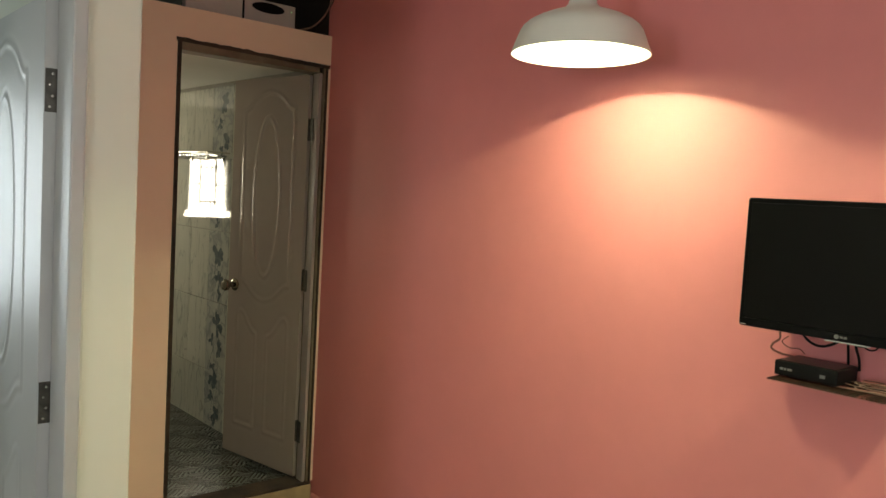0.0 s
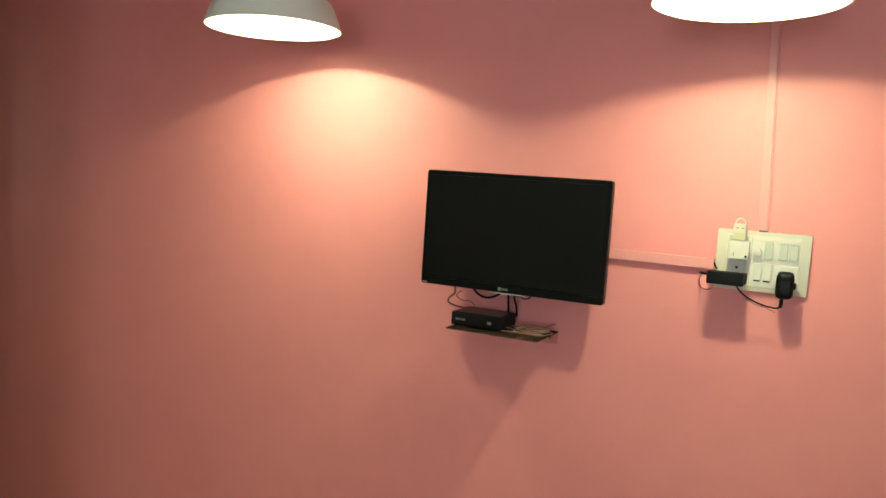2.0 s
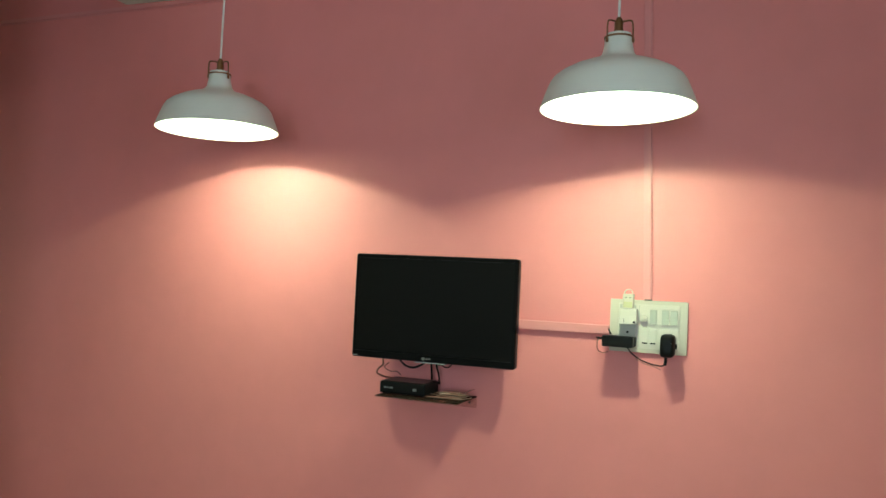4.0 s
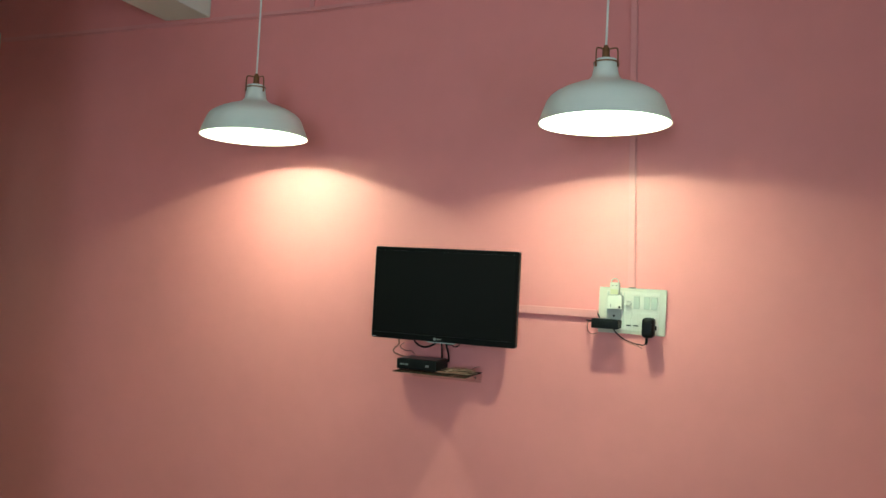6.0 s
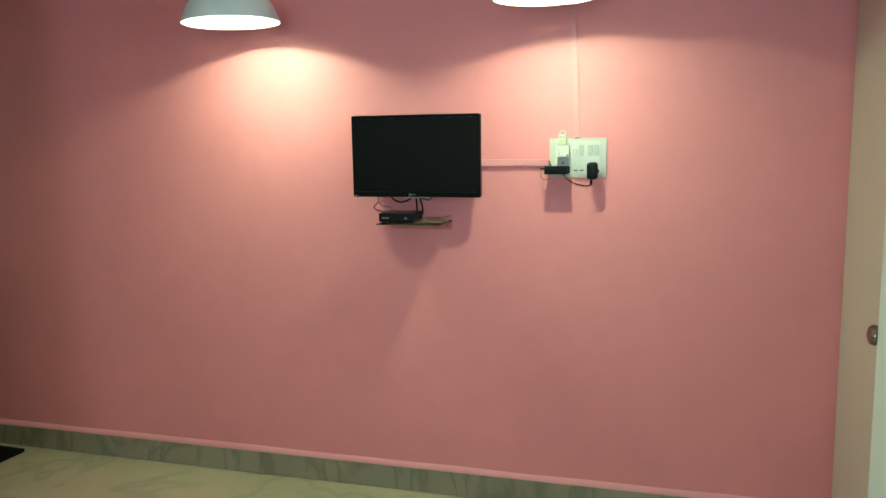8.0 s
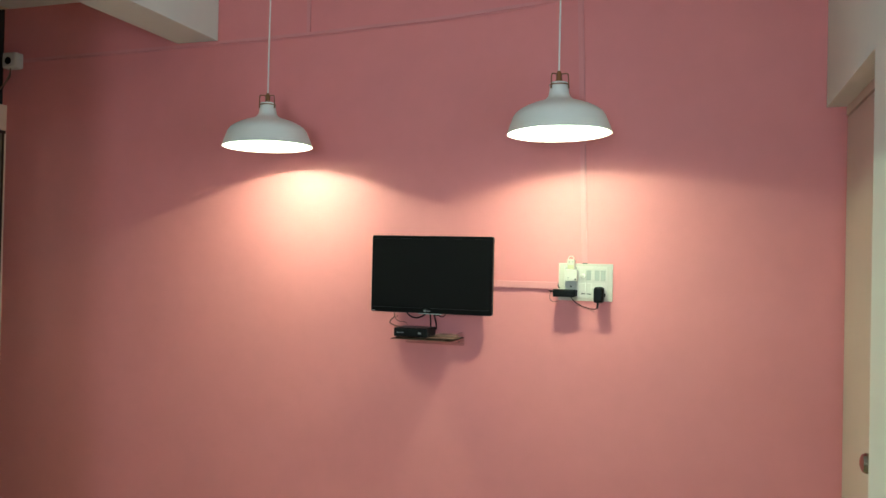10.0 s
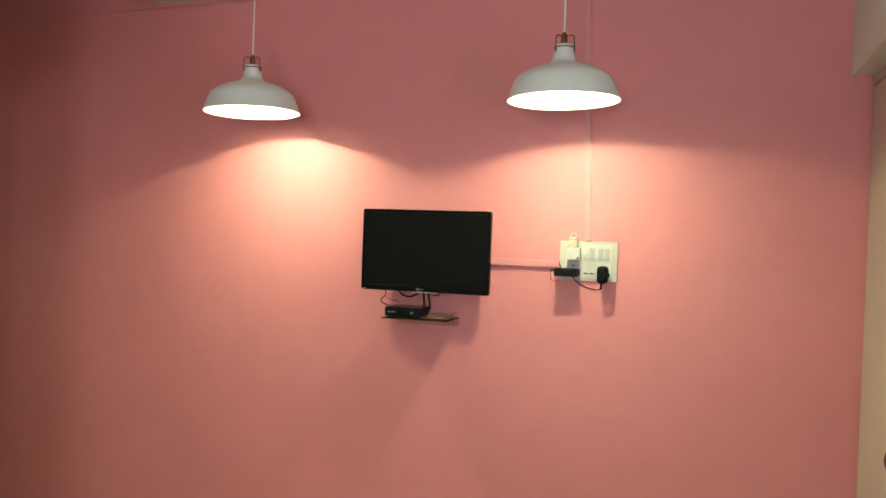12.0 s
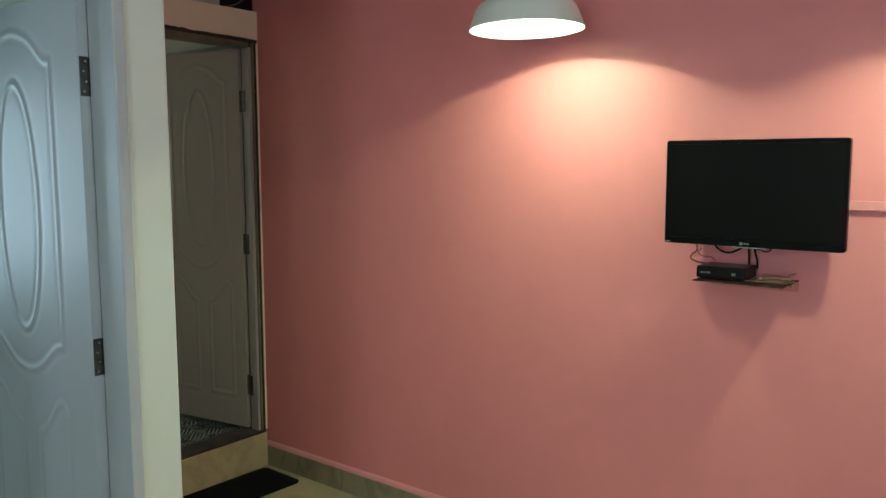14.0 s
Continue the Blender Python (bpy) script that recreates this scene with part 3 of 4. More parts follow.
window("window_3", 0.86, 1.2, pose(BACK - 0.05, -0.15, 1.0, 0, 0, 90), grid + [("v", 0.0, 0, 1), ("v", 0.33, 0, 1), ("v", -0.33, 0, 1)], "barred living room window")


# ---- pendant lamps ----
def pendant(x, y, z, tilt, lean, label):
    root = thing("pendant_lamp", pose(x, y, z), label, "ceiling lamp", "pendant lamps over the wall")
    r0 = 0.183
    outer = [(r0, 0.0), (0.1805, 0.008), (0.1735, 0.028), (0.166, 0.047), (0.1605, 0.061), (0.152, 0.0735), (0.138, 0.0845), (0.116, 0.0965), (0.091, 0.1065), (0.065, 0.1145), (0.047, 0.1225), (0.0375, 0.134), (0.034, 0.151), (0.0305, 0.178), (0.029, 0.181)]
    m = pose(0, 0, 0, tilt, lean, 0)
    shade = part("shade", lathe(outer + [(0.02, 0.181)], 96), SHADE_OUT, root, "white enamel dome shade", True)
    shade.matrix_local = m
    # open the bottom of the outer skin and line it
    me = shade.data
    bm = bmesh.new()
    bm.from_mesh(me)
    bmesh.ops.delete(bm, geom=[f for f in bm.faces if len(f.verts) > 8 and f.calc_center_median().z < 0.01], context="FACES")
    bm.to_mesh(me)
    bm.free()
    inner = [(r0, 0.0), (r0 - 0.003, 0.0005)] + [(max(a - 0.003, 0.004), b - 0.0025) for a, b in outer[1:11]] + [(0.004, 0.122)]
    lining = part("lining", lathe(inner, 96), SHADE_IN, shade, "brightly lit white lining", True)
    bm = bmesh.new()
    bm.from_mesh(lining.data)
    bmesh.ops.delete(bm, geom=[f for f in bm.faces if len(f.verts) > 8 and f.calc_center_median().z < 0.01], context="FACES")
    bm.to_mesh(lining.data)
    bm.free()
    part("socket", lathe([(0.0, 0.1815), (0.0105, 0.1815), (0.012, 0.187), (0.0105, 0.193), (0.0105, 0.210), (0.0085, 0.215), (0.005, 0.222), (0.0, 0.223)], 24), BRASS, root, "aged brass lampholder", True).matrix_local = m
    part("collar", lathe([(0.0305, 0.170), (0.034, 0.170), (0.034, 0.174), (0.0305, 0.174), (0.0305, 0.170)], 32), BRASS, root).matrix_local = m
    for a in (20, 140, 260):
        b = part("bracket", tube([(0.008, 0, 0.210), (0.024, 0, 0.211), (0.032, 0, 0.208), (0.0345, 0, 0.196), (0.035, 0, 0.172), (0.036, 0, 0.162)], 0.0021, steps=6), BRASS, root, "bent brass bracket", True)
        b.matrix_local = m @ pose(0, 0, 0, 0, 0, a)
        part("thumb_screw", slab(0.033, 0.038, -0.003, 0.003, 0.157, 0.167, 0.001, seg=1), BRASS, b)
    part("bulb", lathe([(0.0, 0.082), (0.014, 0.084), (0.021, 0.090), (0.023, 0.098), (0.020, 0.106), (0.014, 0.118)], 32), BULB, root, "lit frosted bulb", True).matrix_local = m
    top = m @ Vector((0, 0, 0.220))
    part("cord", tube([top, (top.x + 0.001, top.y, 0.5), (0.0, top.y - 0.003, 0.75), (0, top.y, CEIL - z - 0.03)], 0.0032), CORD, root, "white textile cord", True)
    part("ceiling_rose", lathe([(0.0, CEIL - z - 0.035), (0.03, CEIL - z - 0.033), (0.045, CEIL - z - 0.02), (0.05, CEIL - z - 0.0005), (0.0, CEIL - z - 0.0005)], 32), SHADE_OUT, root, "", True)
    return root


for (x, y, z, tilt, lean), label in zip(LAMPS, ("lit white dome pendant lamp hanging close to the pink wall", "lit white dome pendant lamp hanging before the switchboard")):
    pendant(x, y, z, tilt, lean, label)


# ---- television ----
# local x runs along the screen from its left edge, y into the wall
tv = thing("television", pose(2.408, 1.081, 1.266, 0, 0, -90), "switched-off black flat television on a wall bracket", "television")
W, Ht = 0.527, 0.321
bm = slab(0.006, W - 0.006, 0.006, 0.026, 0.006, Ht - 0.006, 0.004)
slab(0.10, W - 0.10, 0.025, 0.045, 0.04, Ht - 0.05, 0.008, bm=bm)
part("back_cover", bm, BLACK, tv)
bm = bmesh.new()
def round_rect(x0, z0, x1, z1, rad, n=4):
    out = []
    for cx, cz, a0 in ((x0 + rad, z0 + rad, 180), (x1 - rad, z0 + rad, 270), (x1 - rad, z1 - rad, 0), (x0 + rad, z1 - rad, 90)):
        out += [(cx + rad * math.cos(radians(a0 + 90 * q / n)), cz + rad * math.sin(radians(a0 + 90 * q / n))) for q in range(n + 1)]
    return out


rings = [[bm.verts.new((a, yy, b)) for a, b in q] for q, yy in ((round_rect(0, 0, W, Ht, 0.008), 0.0235), (round_rect(0, 0, W, Ht, 0.008), 0.003), (round_rect(0.0025, 0.0025, W - 0.0025, Ht - 0.0025, 0.0065), 0.0), (round_rect(0.012, 0.021, W - 0.012, Ht - 0.012, 0.001), 0.0), (round_rect(0.0122, 0.0212, W - 0.0122, Ht - 0.0122, 0.001), 0.004))]
for a, b in zip(rings, rings[1:]):
    for k in range(20):
        bm.faces.new((a[k], a[(k + 1) % 20], b[(k + 1) % 20], b[k]))
part("bezel", bm, TV_BLACK, tv, "glossy black bezel")
part("screen", slab(0.0121, W - 0.0121, 0.0012, 0.0039, 0.0211, Ht - 0.0121), TV_SCREEN, tv, "dark matt screen")
part("screen_edge", slab(0.013, W - 0.013, 0.0000, 0.0012, 0.0202, 0.0210), TRIM_GREY, tv, "thin grey line under the screen")
bm = slab(W / 2 - 0.050, W / 2 + 0.050, 0.001, 0.010, -0.0035, 0.0, 0.001)
part("receiver_strip", bm, SILVER, tv, "thin silver strip")
bm = lathe([(0.0, 0), (0.0055, 0), (0.0055, 0.0008), (0.0, 0.0008)], 20, m=pose(W / 2 - 0.022, -0.0001, 0.0100, 90))
for u in (-0.014, -0.0055):
    slab(W / 2 + u, W / 2 + u + 0.0065, -0.0008, 0, 0.0075, 0.0125, bm=bm)
part("maker_mark", bm, PALE, tv)
part("status_mark", slab(0.006, 0.020, -0.0006, 0, 0.004, 0.006), SILVER, tv)
bm = slab(W / 2 - 0.05, W / 2 + 0.05, 0.0455, 0.050, 0.11, 0.21, 0.002)
part("mount_plate", bm, BLACK, tv)
bracket = thing("wall_bracket", pose(WX, 0.82, 1.43), "black steel television bracket on the wall", "bracket")
part("wall_plate", slab(-0.006, 0, -0.05, 0.05, -0.08, 0.08, 0.001), BLACK, bracket)
part("arm", slab(-0.046, -0.006, -0.02, 0.02, -0.03, 0.03, 0.003), BLACK, bracket)

# cables under the television
cab = thing("television_cables", pose(0, 0, 0), "loose thin cables hanging below the television", "cable")
part("signal_cable", tube([(2.43, 0.985, 1.285), (2.435, 0.985, 1.262), (2.43, 0.982, 1.245), (2.425, 0.995, 1.232), (2.43, 1.0, 1.218), (2.45, 0.985, 1.206), (2.47, 0.965, 1.20), (2.478, 0.955, 1.196)], 0.0027, steps=6), WIRE_RED, cab, "thin brown signal wire", True)
part("signal_cable", tube([(2.46, 0.975, 1.25), (2.45, 0.985, 1.236), (2.45, 0.965, 1.224), (2.47, 0.95, 1.222), (2.48, 0.94, 1.21)], 0.0014, steps=6), WIRE_RED, cab, "", True)
part("black_cable", tube([(2.435, 0.930, 1.285), (2.435, 0.925, 1.262), (2.435, 0.905, 1.247), (2.435, 0.880, 1.244), (2.44, 0.855, 1.255), (2.445, 0.835, 1.272)], 0.0032), BLACK, cab, "looped black cable", True)
part("black_cable", tube([(2.45, 0.832, 1.28), (2.455, 0.830, 1.25), (2.47, 0.833, 1.215), (2.482, 0.838, 1.195)], 0.0032), BLACK, cab, "", True)
part("black_cable", tube([(2.45, 0.815, 1.28), (2.455, 0.812, 1.25), (2.465, 0.808, 1.225), (2.484, 0.812, 1.195)], 0.0032), BLACK, cab, "", True)
part("black_cable", tube([(2.455, 0.800, 1.275), (2.445, 0.795, 1.262), (2.445, 0.780, 1.252), (2.45, 0.765, 1.258), (2.455, 0.757, 1.285)], 0.0018), BLACK, cab, "", True)
part("plug", slab(2.435, 2.45, 0.790, 0.806, 1.256, 1.272, 0.003), BLACK, cab)

# ---- clear shelf, set-top box, coiled wire ----
shelf = thing("wall_shelf", pose(2.5, 0.825, 1.167), "small clear acrylic shelf on the pink wall", "shelf")
part("plate", slab(-0.178, -0.0005, -0.132, 0.128, -0.0035, 0.0, 0.0012), SHADOW_TINT, shelf)
part("flange", slab(-0.0045, -0.0005, -0.132, 0.128, -0.036, -0.0046, 0.001), ACRYLIC, shelf)
part("lip", slab(-0.1825, -0.1781, -0.132, 0.128, -0.0045, 0.0, 0.001), ACRYLIC, shelf, "clear cut edge")
for s in (-0.11, 0.11):
    part("screw", lathe([(0.0, 0), (0.004, 0), (0.003, 0.002), (0.0, 0.0022)], 12, m=pose(-0.0047, s, -0.02, 0, -90)), HINGE, shelf)
stb = thing("set_top_box", pose(2.360, 0.883, 1.1675), "small black set-top box on the clear shelf", "set-top box")
part("case", slab(0, 0.113, -0.073, 0.073, 0.003, 0.038, 0.004), BLACK, stb)
part("top_panel", slab(0.006, 0.107, -0.067, 0.067, 0.038, 0.0395, 0.0007), TV_BLACK, stb)
for k, (a, b) in enumerate(((0.059, 0.051), (0.049, 0.044), (0.041, 0.030))):
    part("printed_mark", slab(-0.0007, 0.0, b, a, 0.017, 0.0225), PALE, stb)
part("printed_mark", slab(-0.0007, 0.0, -0.046, -0.034, 0.015, 0.023, 0.0003, seg=1), PALE, stb)
for a in (-0.06, 0.06):
    for b in (0.012, 0.1):
        part("foot", lathe([(0.0, 0), (0.006, 0), (0.006, 0.003), (0.0, 0.003)], 12, m=pose(b, a, 0)), BLACK, stb)
coil = thing("coiled_wire", pose(2.432, 0.745, 1.1685), "pale wire coiled up on the clear shelf", "cable")
rnd = random.Random(11)
for k, (cx, cy, ra, rb) in enumerate(((-0.01, -0.005, 0.046, 0.052), (0.004, 0.0, 0.040, 0.042), (-0.012, 0.012, 0.032, 0.060), (0.01, -0.012, 0.030, 0.034), (-0.02, 0.0, 0.026, 0.045), (0.0, 0.01, 0.018, 0.028))):
    pts = []
    for q in range(15):
        a = q * 0.48 + k
        w = 1 + 0.16 * noise.noise((q * 0.5, k * 3.1, 0))
        pts.append((cx + ra * w * math.cos(a), cy + rb * w * math.sin(a), 0.0015 + 0.0025 * k + 0.002 * noise.noise((q * 0.7, k, 4))))
    part("loop", tube(pts, 0.0011, steps=6), (WIRE_PALE, WIRE_RED)[k % 2], coil, "", True)
for k in range(2):
    x = -0.064 + 0.007 * k
    part("strand", tube([(x + 0.02, -0.045 + 0.01 * k, 0.003), (x + 0.012 * rnd.random(), -0.02, 0.004), (x + 0.006 * rnd.random(), 0.03, 0.002 + 0.001 * k), (x + 0.003 * rnd.uniform(-1, 1), 0.10, 0.002), (x + 0.002, 0.19, 0.002)], 0.0014, steps=6), (WIRE_PALE, WIRE_RED)[k % 2], coil, "", True)
part("tail", tube([(0.01, -0.03, 0.010), (0.03, -0.03, 0.012), (0.05, -0.035, 0.016), (0.06, -0.045, 0.018)], 0.0014, steps=6), WIRE_RED, coil, "", True)

# ---- switchboard ----
SB = thing("switchboard", pose(WX, 0.1925, 1.4125), "ivory modular switchboard with six columns of switches and sockets", "switchboard")


def on_board(y0, y1, z0, z1, x0, x1, bevel=0.0):
    """A block on the board: y and z from its centre, x out of the wall; y grows to the left."""
    return slab(-x1, -x0, y0, y1, z0, z1, bevel)


part("plate", on_board(-0.1075, 0.1075, -0.0745, 0.0745, 0.0, 0.010, 0.004), BOARD, SB, "ivory cover plate", True)
part("module_frame", on_board(-0.086, 0.083, -0.062, 0.064, 0.010, 0.0125, 0.002), BOARD2, SB)
part("top_ridge", on_board(-0.083, 0.018, 0.052, 0.058, 0.0125, 0.0150, 0.001), BOARD2, SB)
part("divider", on_board(0.0245, 0.026, -0.060, 0.060, 0.0125, 0.0135), BOARD3, SB)
for y0, z0, mat_ in ((-0.0145, 0.0085, BOARD3), (-0.047, 0.0085, BOARD3), (-0.0705, 0.0085, BOARD3), (0.0075, -0.044, BOARD2), (-0.015, -0.044, BOARD2)):
    sw = part("switch", on_board(y0 - 0.0095, y0 + 0.0095, z0, z0 + 0.040, 0.0125, 0.0185, 0.0015), mat_, SB, "rocker switch")
    if z0 < 0:
        part("gap", on_board(y0 - 0.0075, y0 + 0.0075, z0 - 0.004, z0 - 0.0005, 0.0125, 0.0130), BLACK, sw)
part("dimmer", lathe([(0.0, 0), (0.010, 0), (0.0095, 0.012), (0.007, 0.014), (0.0, 0.014)], 24, m=pose(-0.0125, 0.0110, 0.024, 0, -90)), BOARD2, SB, "round dimmer knob", True)
part("dimmer_base", on_board(0.001, 0.021, -0.002, 0.046, 0.0126, 0.0140, 0.0005), BOARD2, SB)
part("socket", on_board(0.034, 0.080, -0.058, 0.060, 0.0126, 0.0145, 0.001), BOARD3, SB)
part("socket", on_board(-0.083, -0.030, -0.058, -0.004, 0.0126, 0.0145, 0.001), BOARD2, SB)
part("socket_hole", lathe([(0.0, 0), (0.0035, 0), (0.0035, 0.0006), (0.0, 0.0006)], 14, m=pose(-0.0146, 0.056, -0.018, 0, -90)), BLACK, SB)

ch = thing("usb_charger", pose(WX - 0.0148, 0.2475, 1.452), "white phone charger with a plug adapter in the board", "charger")
part("adapter", slab(-0.028, 0, -0.0265, 0.021, -0.035, 0.010, 0.003), BOARD2, ch, "white plug adapter")
part("adapter_slot", slab(-0.0285, -0.028, 0.008, 0.0092, -0.029, -0.019), BLACK, ch)
part("adapter_button", slab(-0.030, -0.028, -0.0225, -0.0165, -0.031, -0.025, 0.0005, seg=1), BLACK, ch)
part("plug_body", slab(-0.030, -0.004, -0.016, 0.014, 0.0105, 0.051, 0.003), BOARD, ch, "ivory two-pin plug")
part("plug_window", slab(-0.0306, -0.030, -0.013, 0.011, 0.0125, 0.029), material("yellowed_plastic", (0.50, 0.47, 0.28), 0.4), ch)
part("plug_loop", tube([(-0.018, 0.0105, 0.050), (-0.018, 0.0085, 0.059), (-0.018, -0.001, 0.064), (-0.018, -0.0105, 0.059), (-0.018, -0.0125, 0.050)], 0.0017, steps=6), BOARD, ch, "thin clear loop on the plug", True)
for s_ in (-0.006, 0.006):
    part("plug_slot", slab(-0.0305, -0.030, s_ - 0.0045, s_ + 0.0015, 0.0395, 0.0415), TRIM_GREY, ch)

part("wire_stub", tube([(-0.006, 0.111, -0.006), (-0.011, 0.1095, -0.013), (-0.015, 0.106, -0.020), (-0.018, 0.101, -0.027)], 0.0022, steps=6), BLACK, SB, "short black wire at the duct's end", True)

pa = thing("power_adapter", pose(WX - 0.064, 0.290, 1.370), "black inline power adapter in front of the switchboard", "power adapter")
part("body", slab(-0.016, 0.016, -0.066, 0.020, -0.0165, 0.0145, 0.004), BLACK, pa, "", True)
part("pin_plug", slab(0.016, 0.0492, -0.068, 0.018, -0.015, 0.012, 0.003), BLACK, pa)
part("strain_relief", tube([(0.006, 0.018, 0.004), (0.012, 0.028, 0.004), (0.020, 0.036, 0.004)], 0.0030, smooth=False), BLACK, pa)
part("jack_tip", tube([(0.020, 0.035, 0.004), (0.026, 0.042, 0.005)], 0.0020, smooth=False), BLACK, pa)
part("thin_wire", tube([(0.010, 0.030, 0.001), (0.035, 0.038, -0.002), (0.056, 0.044, -0.014), (0.058, 0.042, -0.032), (0.058, 0.028, -0.040), (0.054, 0.012, -0.036)], 0.0016, steps=6), WIRE_RED, pa, "", True)
part("lead", tube([(0.0, -0.048, -0.014), (0.004, -0.060, -0.030), (0.010, -0.078, -0.044), (0.014, -0.100, -0.054), (0.014, -0.125, -0.060), (0.010, -0.145, -0.060), (0.006, -0.156, -0.050)], 0.0020, steps=6), BLACK, pa, "", True)
part("lead", tube([(0.012, -0.070, -0.045), (0.016, -0.095, -0.058), (0.018, -0.12, -0.064), (0.016, -0.14, -0.072)], 0.0011, steps=6), WIRE_RED, pa, "", True)

ad = thing("plug_adapter", pose(WX - 0.0146, 0.134, 1.365), "black mains adapter plugged into the lower socket", "power adapter")
part("body", slab(-0.056, 0, -0.0195, 0.0195, -0.032, 0.032, 0.015, seg=4), BLACK, ad, "", True)
part("tail", tube([(-0.03, 0.004, -0.030), (-0.03, 0.004, -0.044), (-0.03, 0.006, -0.054)], 0.0045), BLACK, ad, "", True)
part("rating_mark", slab(-0.0566, -0.056, -0.012, 0.010, -0.012, 0.012), TV_BLACK, ad)
part("side_clip", slab(-0.030, -0.012, -0.024, -0.0195, -0.008, 0.006, 0.001), BLACK, ad)

# ---- cable ducts on the pink wall ----
duct = thing("cable_duct", pose(WX, 0.43, 1.396), "pink painted cable duct from the television to the switchboard", "cable duct")
part("duct_body", slab(-0.013, -0.0003, -0.128, 0.44, -0.013, 0.013, 0.0015), PINK_RIB, duct)
duct = thing("cable_duct", pose(WX, 0.198, 1.4885, -2.0), "thin pink painted cable duct running up from the switchboard", "cable duct")
part("duct_body", slab(-0.008, -0.0003, -0.010, 0.010, 0.0, 1.405, 0.001), PINK_RIB, duct)
part("cable", tube([(-0.006, -0.012, 0.003), (-0.005, -0.0125, 0.5), (-0.005, -0.012, 1.0), (-0.005, -0.012, 1.40)], 0.0018, steps=6), PINK_RIB, duct, "thin wire along the duct")
part("end_clip", slab(-0.011, -0.0003, -0.013, 0.007, -0.0025, 0.0012), HINGE, duct)
duct = thing("cable_duct", pose(WX, 1.452, 2.50), "thin pink painted cable duct on the upper wall", "cable duct")
part("duct_body", slab(-0.008, -0.0003, -0.009, 0.009, 0.0, CEIL - 2.501, 0.001), PINK_RIB, duct)
duct = thing("cable_duct", pose(WX, 0, 0), "long pink painted cable duct high along the wall", "cable duct")
bm = bmesh.new()
line = [(0.21, 2.567), (0.8, 2.520), (1.45, 2.492), (2.2, 2.476), (3.16, 2.462)]
rows = []
for yy, zz in line:
    rows.append([bm.verts.new(c) for c in ((-0.0003, yy, zz - 0.008), (-0.0035, yy, zz - 0.007), (-0.0035, yy, zz + 0.007), (-0.0003, yy, zz + 0.008))])
for a, b in zip(rows, rows[1:]):
    for k in range(4):
        bm.faces.new((a[k], a[(k + 1) % 4], b[(k + 1) % 4], b[k]))
part("duct_body", bm, PINK_RIB, duct)
part("cable", tube([(-0.003, yy, zz - 0.0125) for yy, zz in line], 0.0016, steps=6), PINK_RIB, duct)

# junction box in the top corner, with its loose wire into the loft
jb = thing("junction_box", pose(WX, 3.12, 2.455), "white cable box with a black opening in the corner", "junction box")
part("case", slab(-0.055, -0.0005, -0.045, 0.045, -0.04, 0.04, 0.012, seg=3), CARTON, jb, "", True)
part("opening", lathe([(0.0, 0), (0.019, 0), (0.019, 0.002), (0.0, 0.002)], 24, m=pose(-0.0552, 0.004, -0.004, 0, -90)), BLACK, jb)
part("wire", tube([(-0.04, 0.0, -0.036), (-0.045, 0.0, -0.07), (-0.05, 0.02, -0.11), (-0.06, 0.05, -0.15), (-0.09, 0.085, -0.19), (-0.14, 0.12, -0.21)], 0.0035), WIRE_PALE, jb, "twisted pale wire", True)
part("wire", tube([(-0.03, 0.01, -0.036), (-0.038, 0.005, -0.08), (-0.045, 0.03, -0.12), (-0.05, 0.055, -0.16), (-0.08, 0.09, -0.20)], 0.002), BLACK, jb, "", True)

# ---- things in the loft ----
box = thing("recorder", pose(2.235, BY + 0.10, 2.2370), "pale metal recorder case in the loft with a green light", "recorder")
part("case", slab(-0.13, 0.13, 0, 0.28, 0.0, 0.115, 0.004), CARTON, box)
part("panel", lathe([(0.0, 0), (0.1, 0), (0.1, 0.003), (0.0, 0.003)], 40, m=pose(-0.005, -0.0005, 0.084, 90) @ Matrix.Diagonal((0.78, 0.22, 1, 1))), BLACK, box, "curved black front window")
part("handle", slab(-0.122, -0.116, -0.008, 0, 0.03, 0.07, 0.001), SILVER, box)
part("indicator", slab(0.106, 0.112, -0.002, 0, 0.085, 0.091), GREEN, box)
part("side_strip", slab(0.100, 0.1008, -0.0015, 0, 0.0, 0.112), SILVER, box)
box = thing("storage_case", pose(1.965, BY + 0.06, 2.2370), "large plain off-white case in the loft", "box")
part("case", slab(-0.125, 0.125, 0, 0.4, 0, 0.34, 0.006), CARTON, box)
part("dark_edge", slab(0.1255, 0.134, 0.003, 0.38, 0, 0.33), BLACK, box)
box = thing("small_case", pose(1.75, BY + 0.05, 2.2370), "small dark green case in the loft", "box")
part("case", slab(-0.07, 0.075, 0, 0.2, 0, 0.12, 0.004), material("dark_green_plastic", (0.03, 0.06, 0.05), 0.5), box)
part("lid", slab(-0.072, 0.077, -0.002, 0.2, 0.12, 0.135, 0.002), BLACK, box)

# ---- bathroom ----
tiles = setting("tiled_wall", slab(WX - 0.012, WX - 0.0005, BY + 0.12, 5.8, 0.156, 2.0995), GROUT, "glazed cream wall tiles with a flowered column")
floor_b = setting("tiled_floor", slab(1.2, WX - 0.0125, BY + 0.12, 5.8, 0.1552, 0.160), GROUT, "patterned grey bathroom floor tiles")
cache = {}


def shared(name, key, make, mat_, parent, m):
    if key not in cache:
        bm = make()
        me = bpy.data.meshes.new(name)
        bmesh.ops.recalc_face_normals(bm, faces=bm.faces)
        bm.to_mesh(me)
        bm.free()
        me.materials.append(mat_)
        cache[key] = me
    ob = new(name, cache[key])
    ob.parent, ob.matrix_local = parent, m
    return ob


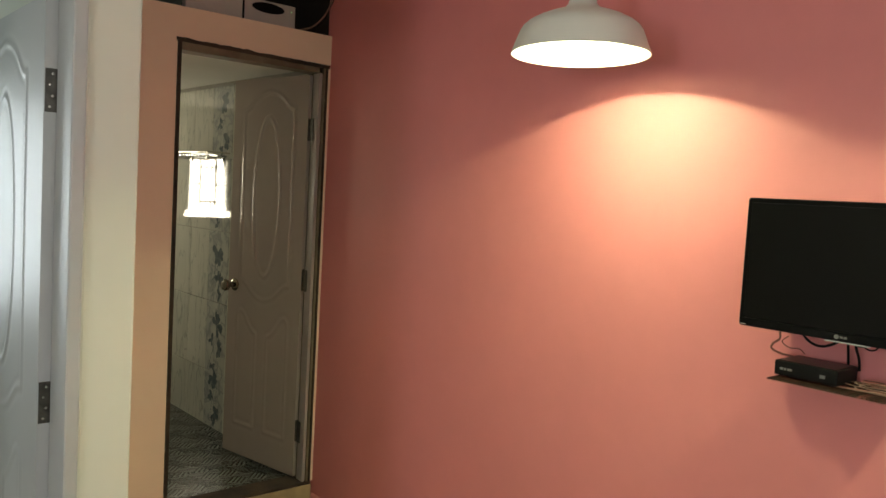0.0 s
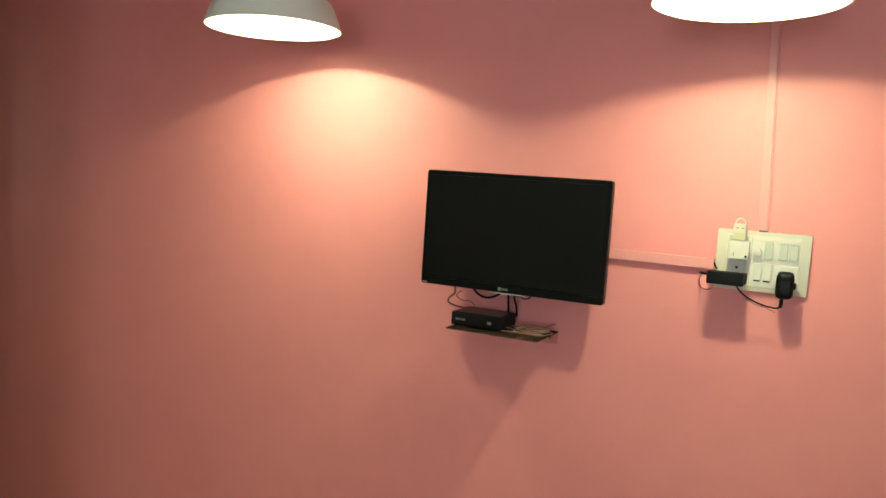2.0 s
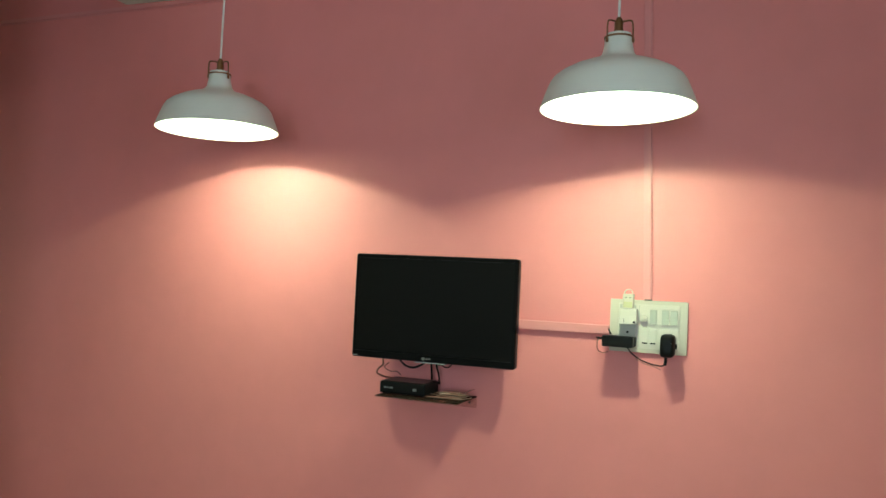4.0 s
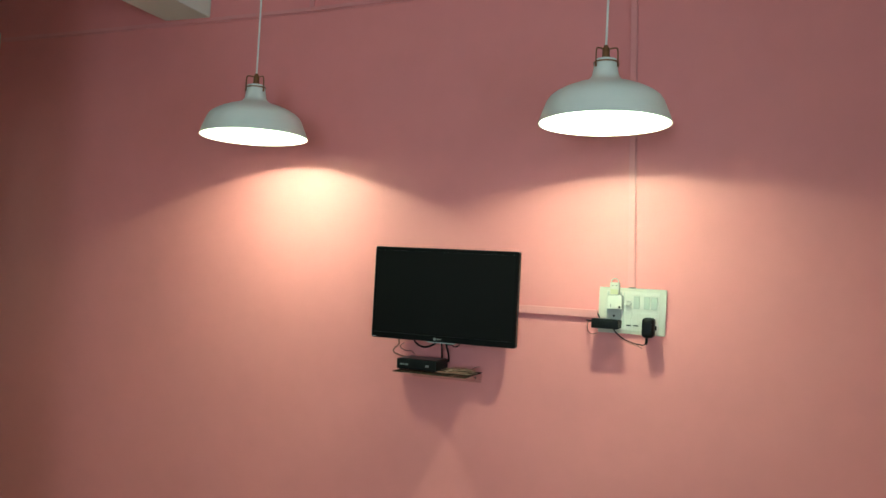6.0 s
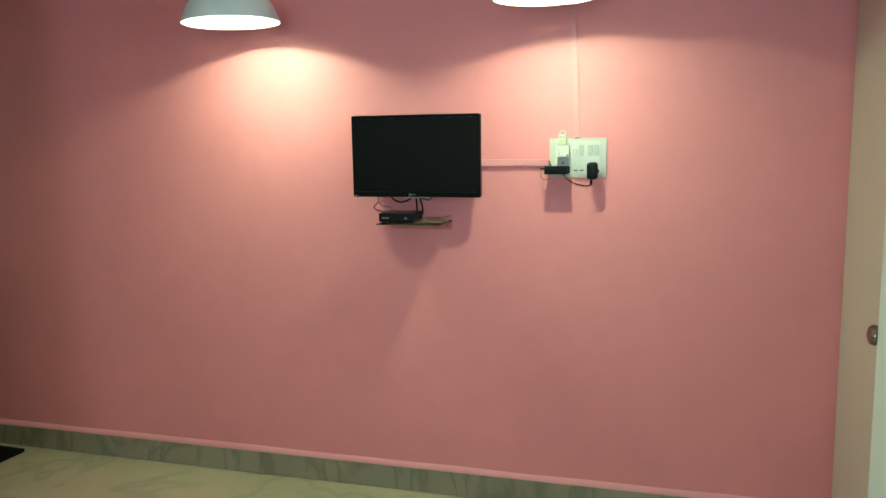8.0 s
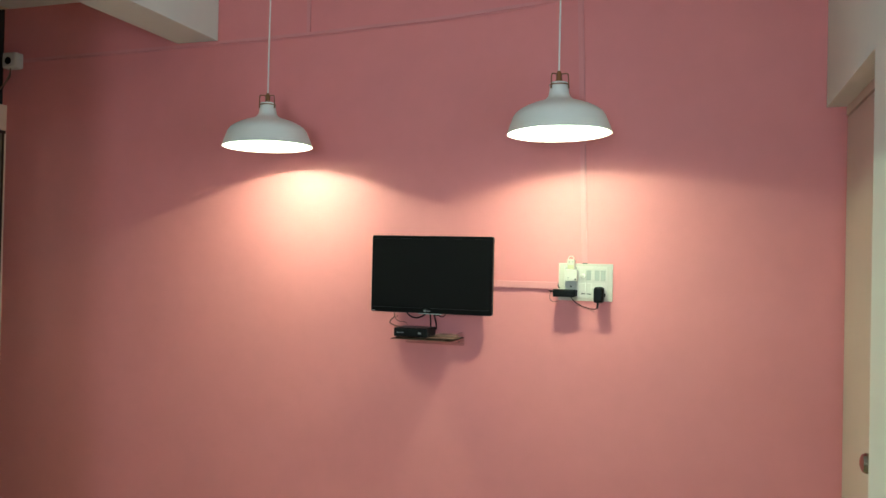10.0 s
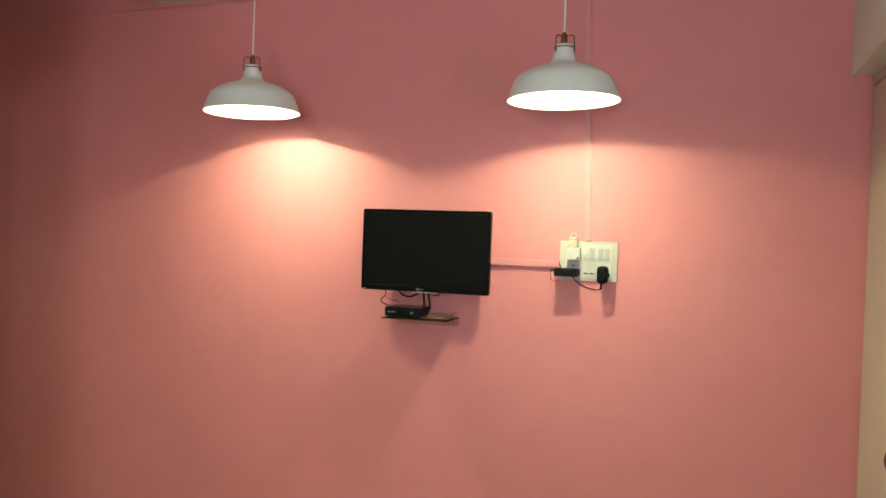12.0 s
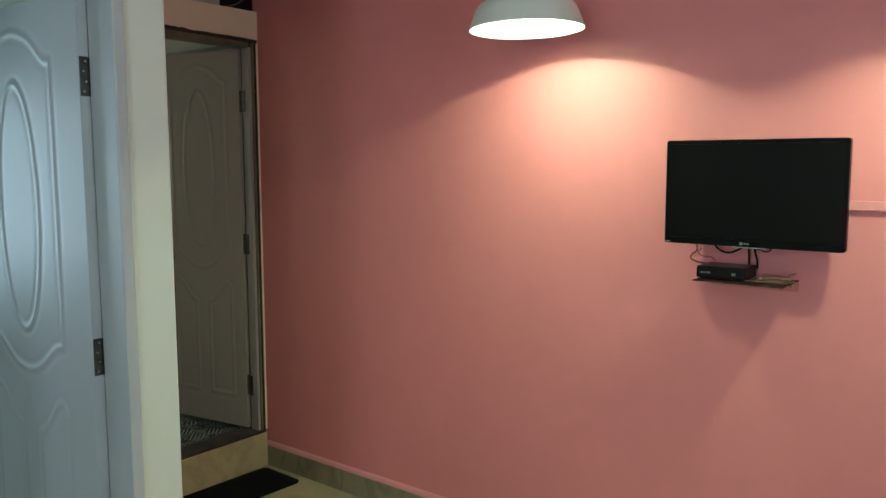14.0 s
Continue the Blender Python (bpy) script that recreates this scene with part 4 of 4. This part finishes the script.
def flower_bm(seed):
    """Petals of thin glaze lying in the plane x = 0, as a bloom on a stem."""
    rnd = random.Random(seed)
    bm = bmesh.new()
    for k in range(3):
        y0, y1, z0, z1 = rnd.uniform(-0.08, 0.08), rnd.uniform(-0.03, 0.03), rnd.uniform(-0.18, -0.10), rnd.uniform(0.02, 0.15)
        stem = [(y0 + (y1 - y0) * t + 0.02 * math.sin(3 * t + k), z0 + (z1 - z0) * t) for t in np.linspace(0, 1, 8)]
        for (ya, za), (yb, zb) in zip(stem, stem[1:]):
            bm.faces.new([bm.verts.new((-0.00015, yy, zz)) for yy, zz in ((ya - 0.0012, za), (ya + 0.0012, za), (yb + 0.0012, zb), (yb - 0.0012, zb))])
    for cy, cz, size in ((rnd.uniform(-0.02, 0.02), rnd.uniform(0.07, 0.12), 0.07), (rnd.uniform(-0.05, 0.0), rnd.uniform(-0.12, -0.05), 0.055), (rnd.uniform(0.0, 0.06), rnd.uniform(-0.06, 0.0), 0.04), (rnd.uniform(-0.05, 0.05), -0.16, 0.035)):
        base = rnd.uniform(0, 3)
        for k in range(7):
            a = base + k * 0.62 + rnd.uniform(-0.25, 0.25)
            L, w = size * rnd.uniform(0.55, 1.15), size * rnd.uniform(0.26, 0.46)
            ring = []
            for t in np.linspace(0, 2 * math.pi, 13)[:-1]:
                u, v = L / 2 + L / 2 * math.cos(t), w * math.sin(t) * (0.6 + 0.4 * math.cos(t))
                ring.append(bm.verts.new((-0.0004 - 0.00008 * k, cy + u * math.cos(a) - v * math.sin(a), cz + u * math.sin(a) + v * math.cos(a))))
            bm.faces.new(ring)
    return bm


for i, y0 in enumerate(np.arange(3.345, 5.75, 0.25)):
    for j, z0 in enumerate((0.08, 0.48, 0.88, 1.28, 1.68)):
        za, zb = max(z0, 0.162), min(z0 + 0.40, 2.095)
        decor = abs(y0 - 4.095) < 0.01
        key = ("w", j == 0, j == 4, decor)
        hgt = zb - za
        t = shared("tile", key, lambda hgt=hgt: slab(-0.006, 0, 0.0015, 0.2485, 0.0015, hgt - 0.0015, 0.0012, seg=1), GLAZE_DECOR if decor else GLAZE, tiles, pose(WX - 0.012, y0, za))
        if decor and j < 5:
            shared("flower", ("f", j), lambda j=j: flower_bm(j + 3), FLOWER, t, pose(-0.0062, 0.125, 0.2))
for i, x0 in enumerate(np.arange(1.285, 2.3, 0.30)):
    for j, y0 in enumerate(np.arange(3.302, 5.7, 0.30)):
        w = min(0.30, WX - 0.013 - x0)
        shared("tile", ("b", round(w, 3)), lambda w=w: slab(0.0015, w - 0.0015, 0.0015, 0.2985, 0, 0.006, 0.001, seg=1), BATH_TILE, floor_b, pose(x0, y0, 0.160))

gs = thing("glass_shelf", pose(WX - 0.018, 4.40, 1.69), "glass shelf on steel brackets on the tiled wall", "shelf")
part("plate", slab(-0.125, -0.012, -0.27, 0.30, 0.0, 0.006, 0.001), GLASS, gs)
part("rail", tube([(-0.002, -0.28, 0.02), (-0.13, -0.28, 0.02), (-0.135, 0, 0.02), (-0.13, 0.31, 0.02), (-0.002, 0.31, 0.02)], 0.004, smooth=False), STEEL, gs, "", True)
for s in (-0.20, 0.22):
    b = part("bracket", slab(-0.10, 0.0, s - 0.006, s + 0.006, -0.012, -0.001, 0.002), STEEL, gs)
    part("rosette", lathe([(0.0, 0), (0.018, 0), (0.016, 0.008), (0.0, 0.009)], 20, m=pose(0.0, s, -0.006, 0, -90)), STEEL, b)

# door mat
mat_ob = thing("door_mat", pose(2.125, 3.035, 0.0, 0, 0, -2), "thin black rubber door mat on the marble floor", "door mat")
bm = slab(-0.32, 0.32, -0.15, 0.115, 0.0005, 0.009)
bmesh.ops.bevel(bm, geom=[e for e in bm.edges if abs(e.verts[0].co.z - e.verts[1].co.z) > 0.004], offset=0.012, segments=3, affect="EDGES")
part("pad", bm, MAT, mat_ob)
bm = bmesh.new()
for k in range(24):
    slab(-0.285, 0.285, -0.130 + k * 0.0092, -0.1255 + k * 0.0092, 0.0088, 0.0100, bm=bm)
part("ribs", bm, MAT, mat_ob)
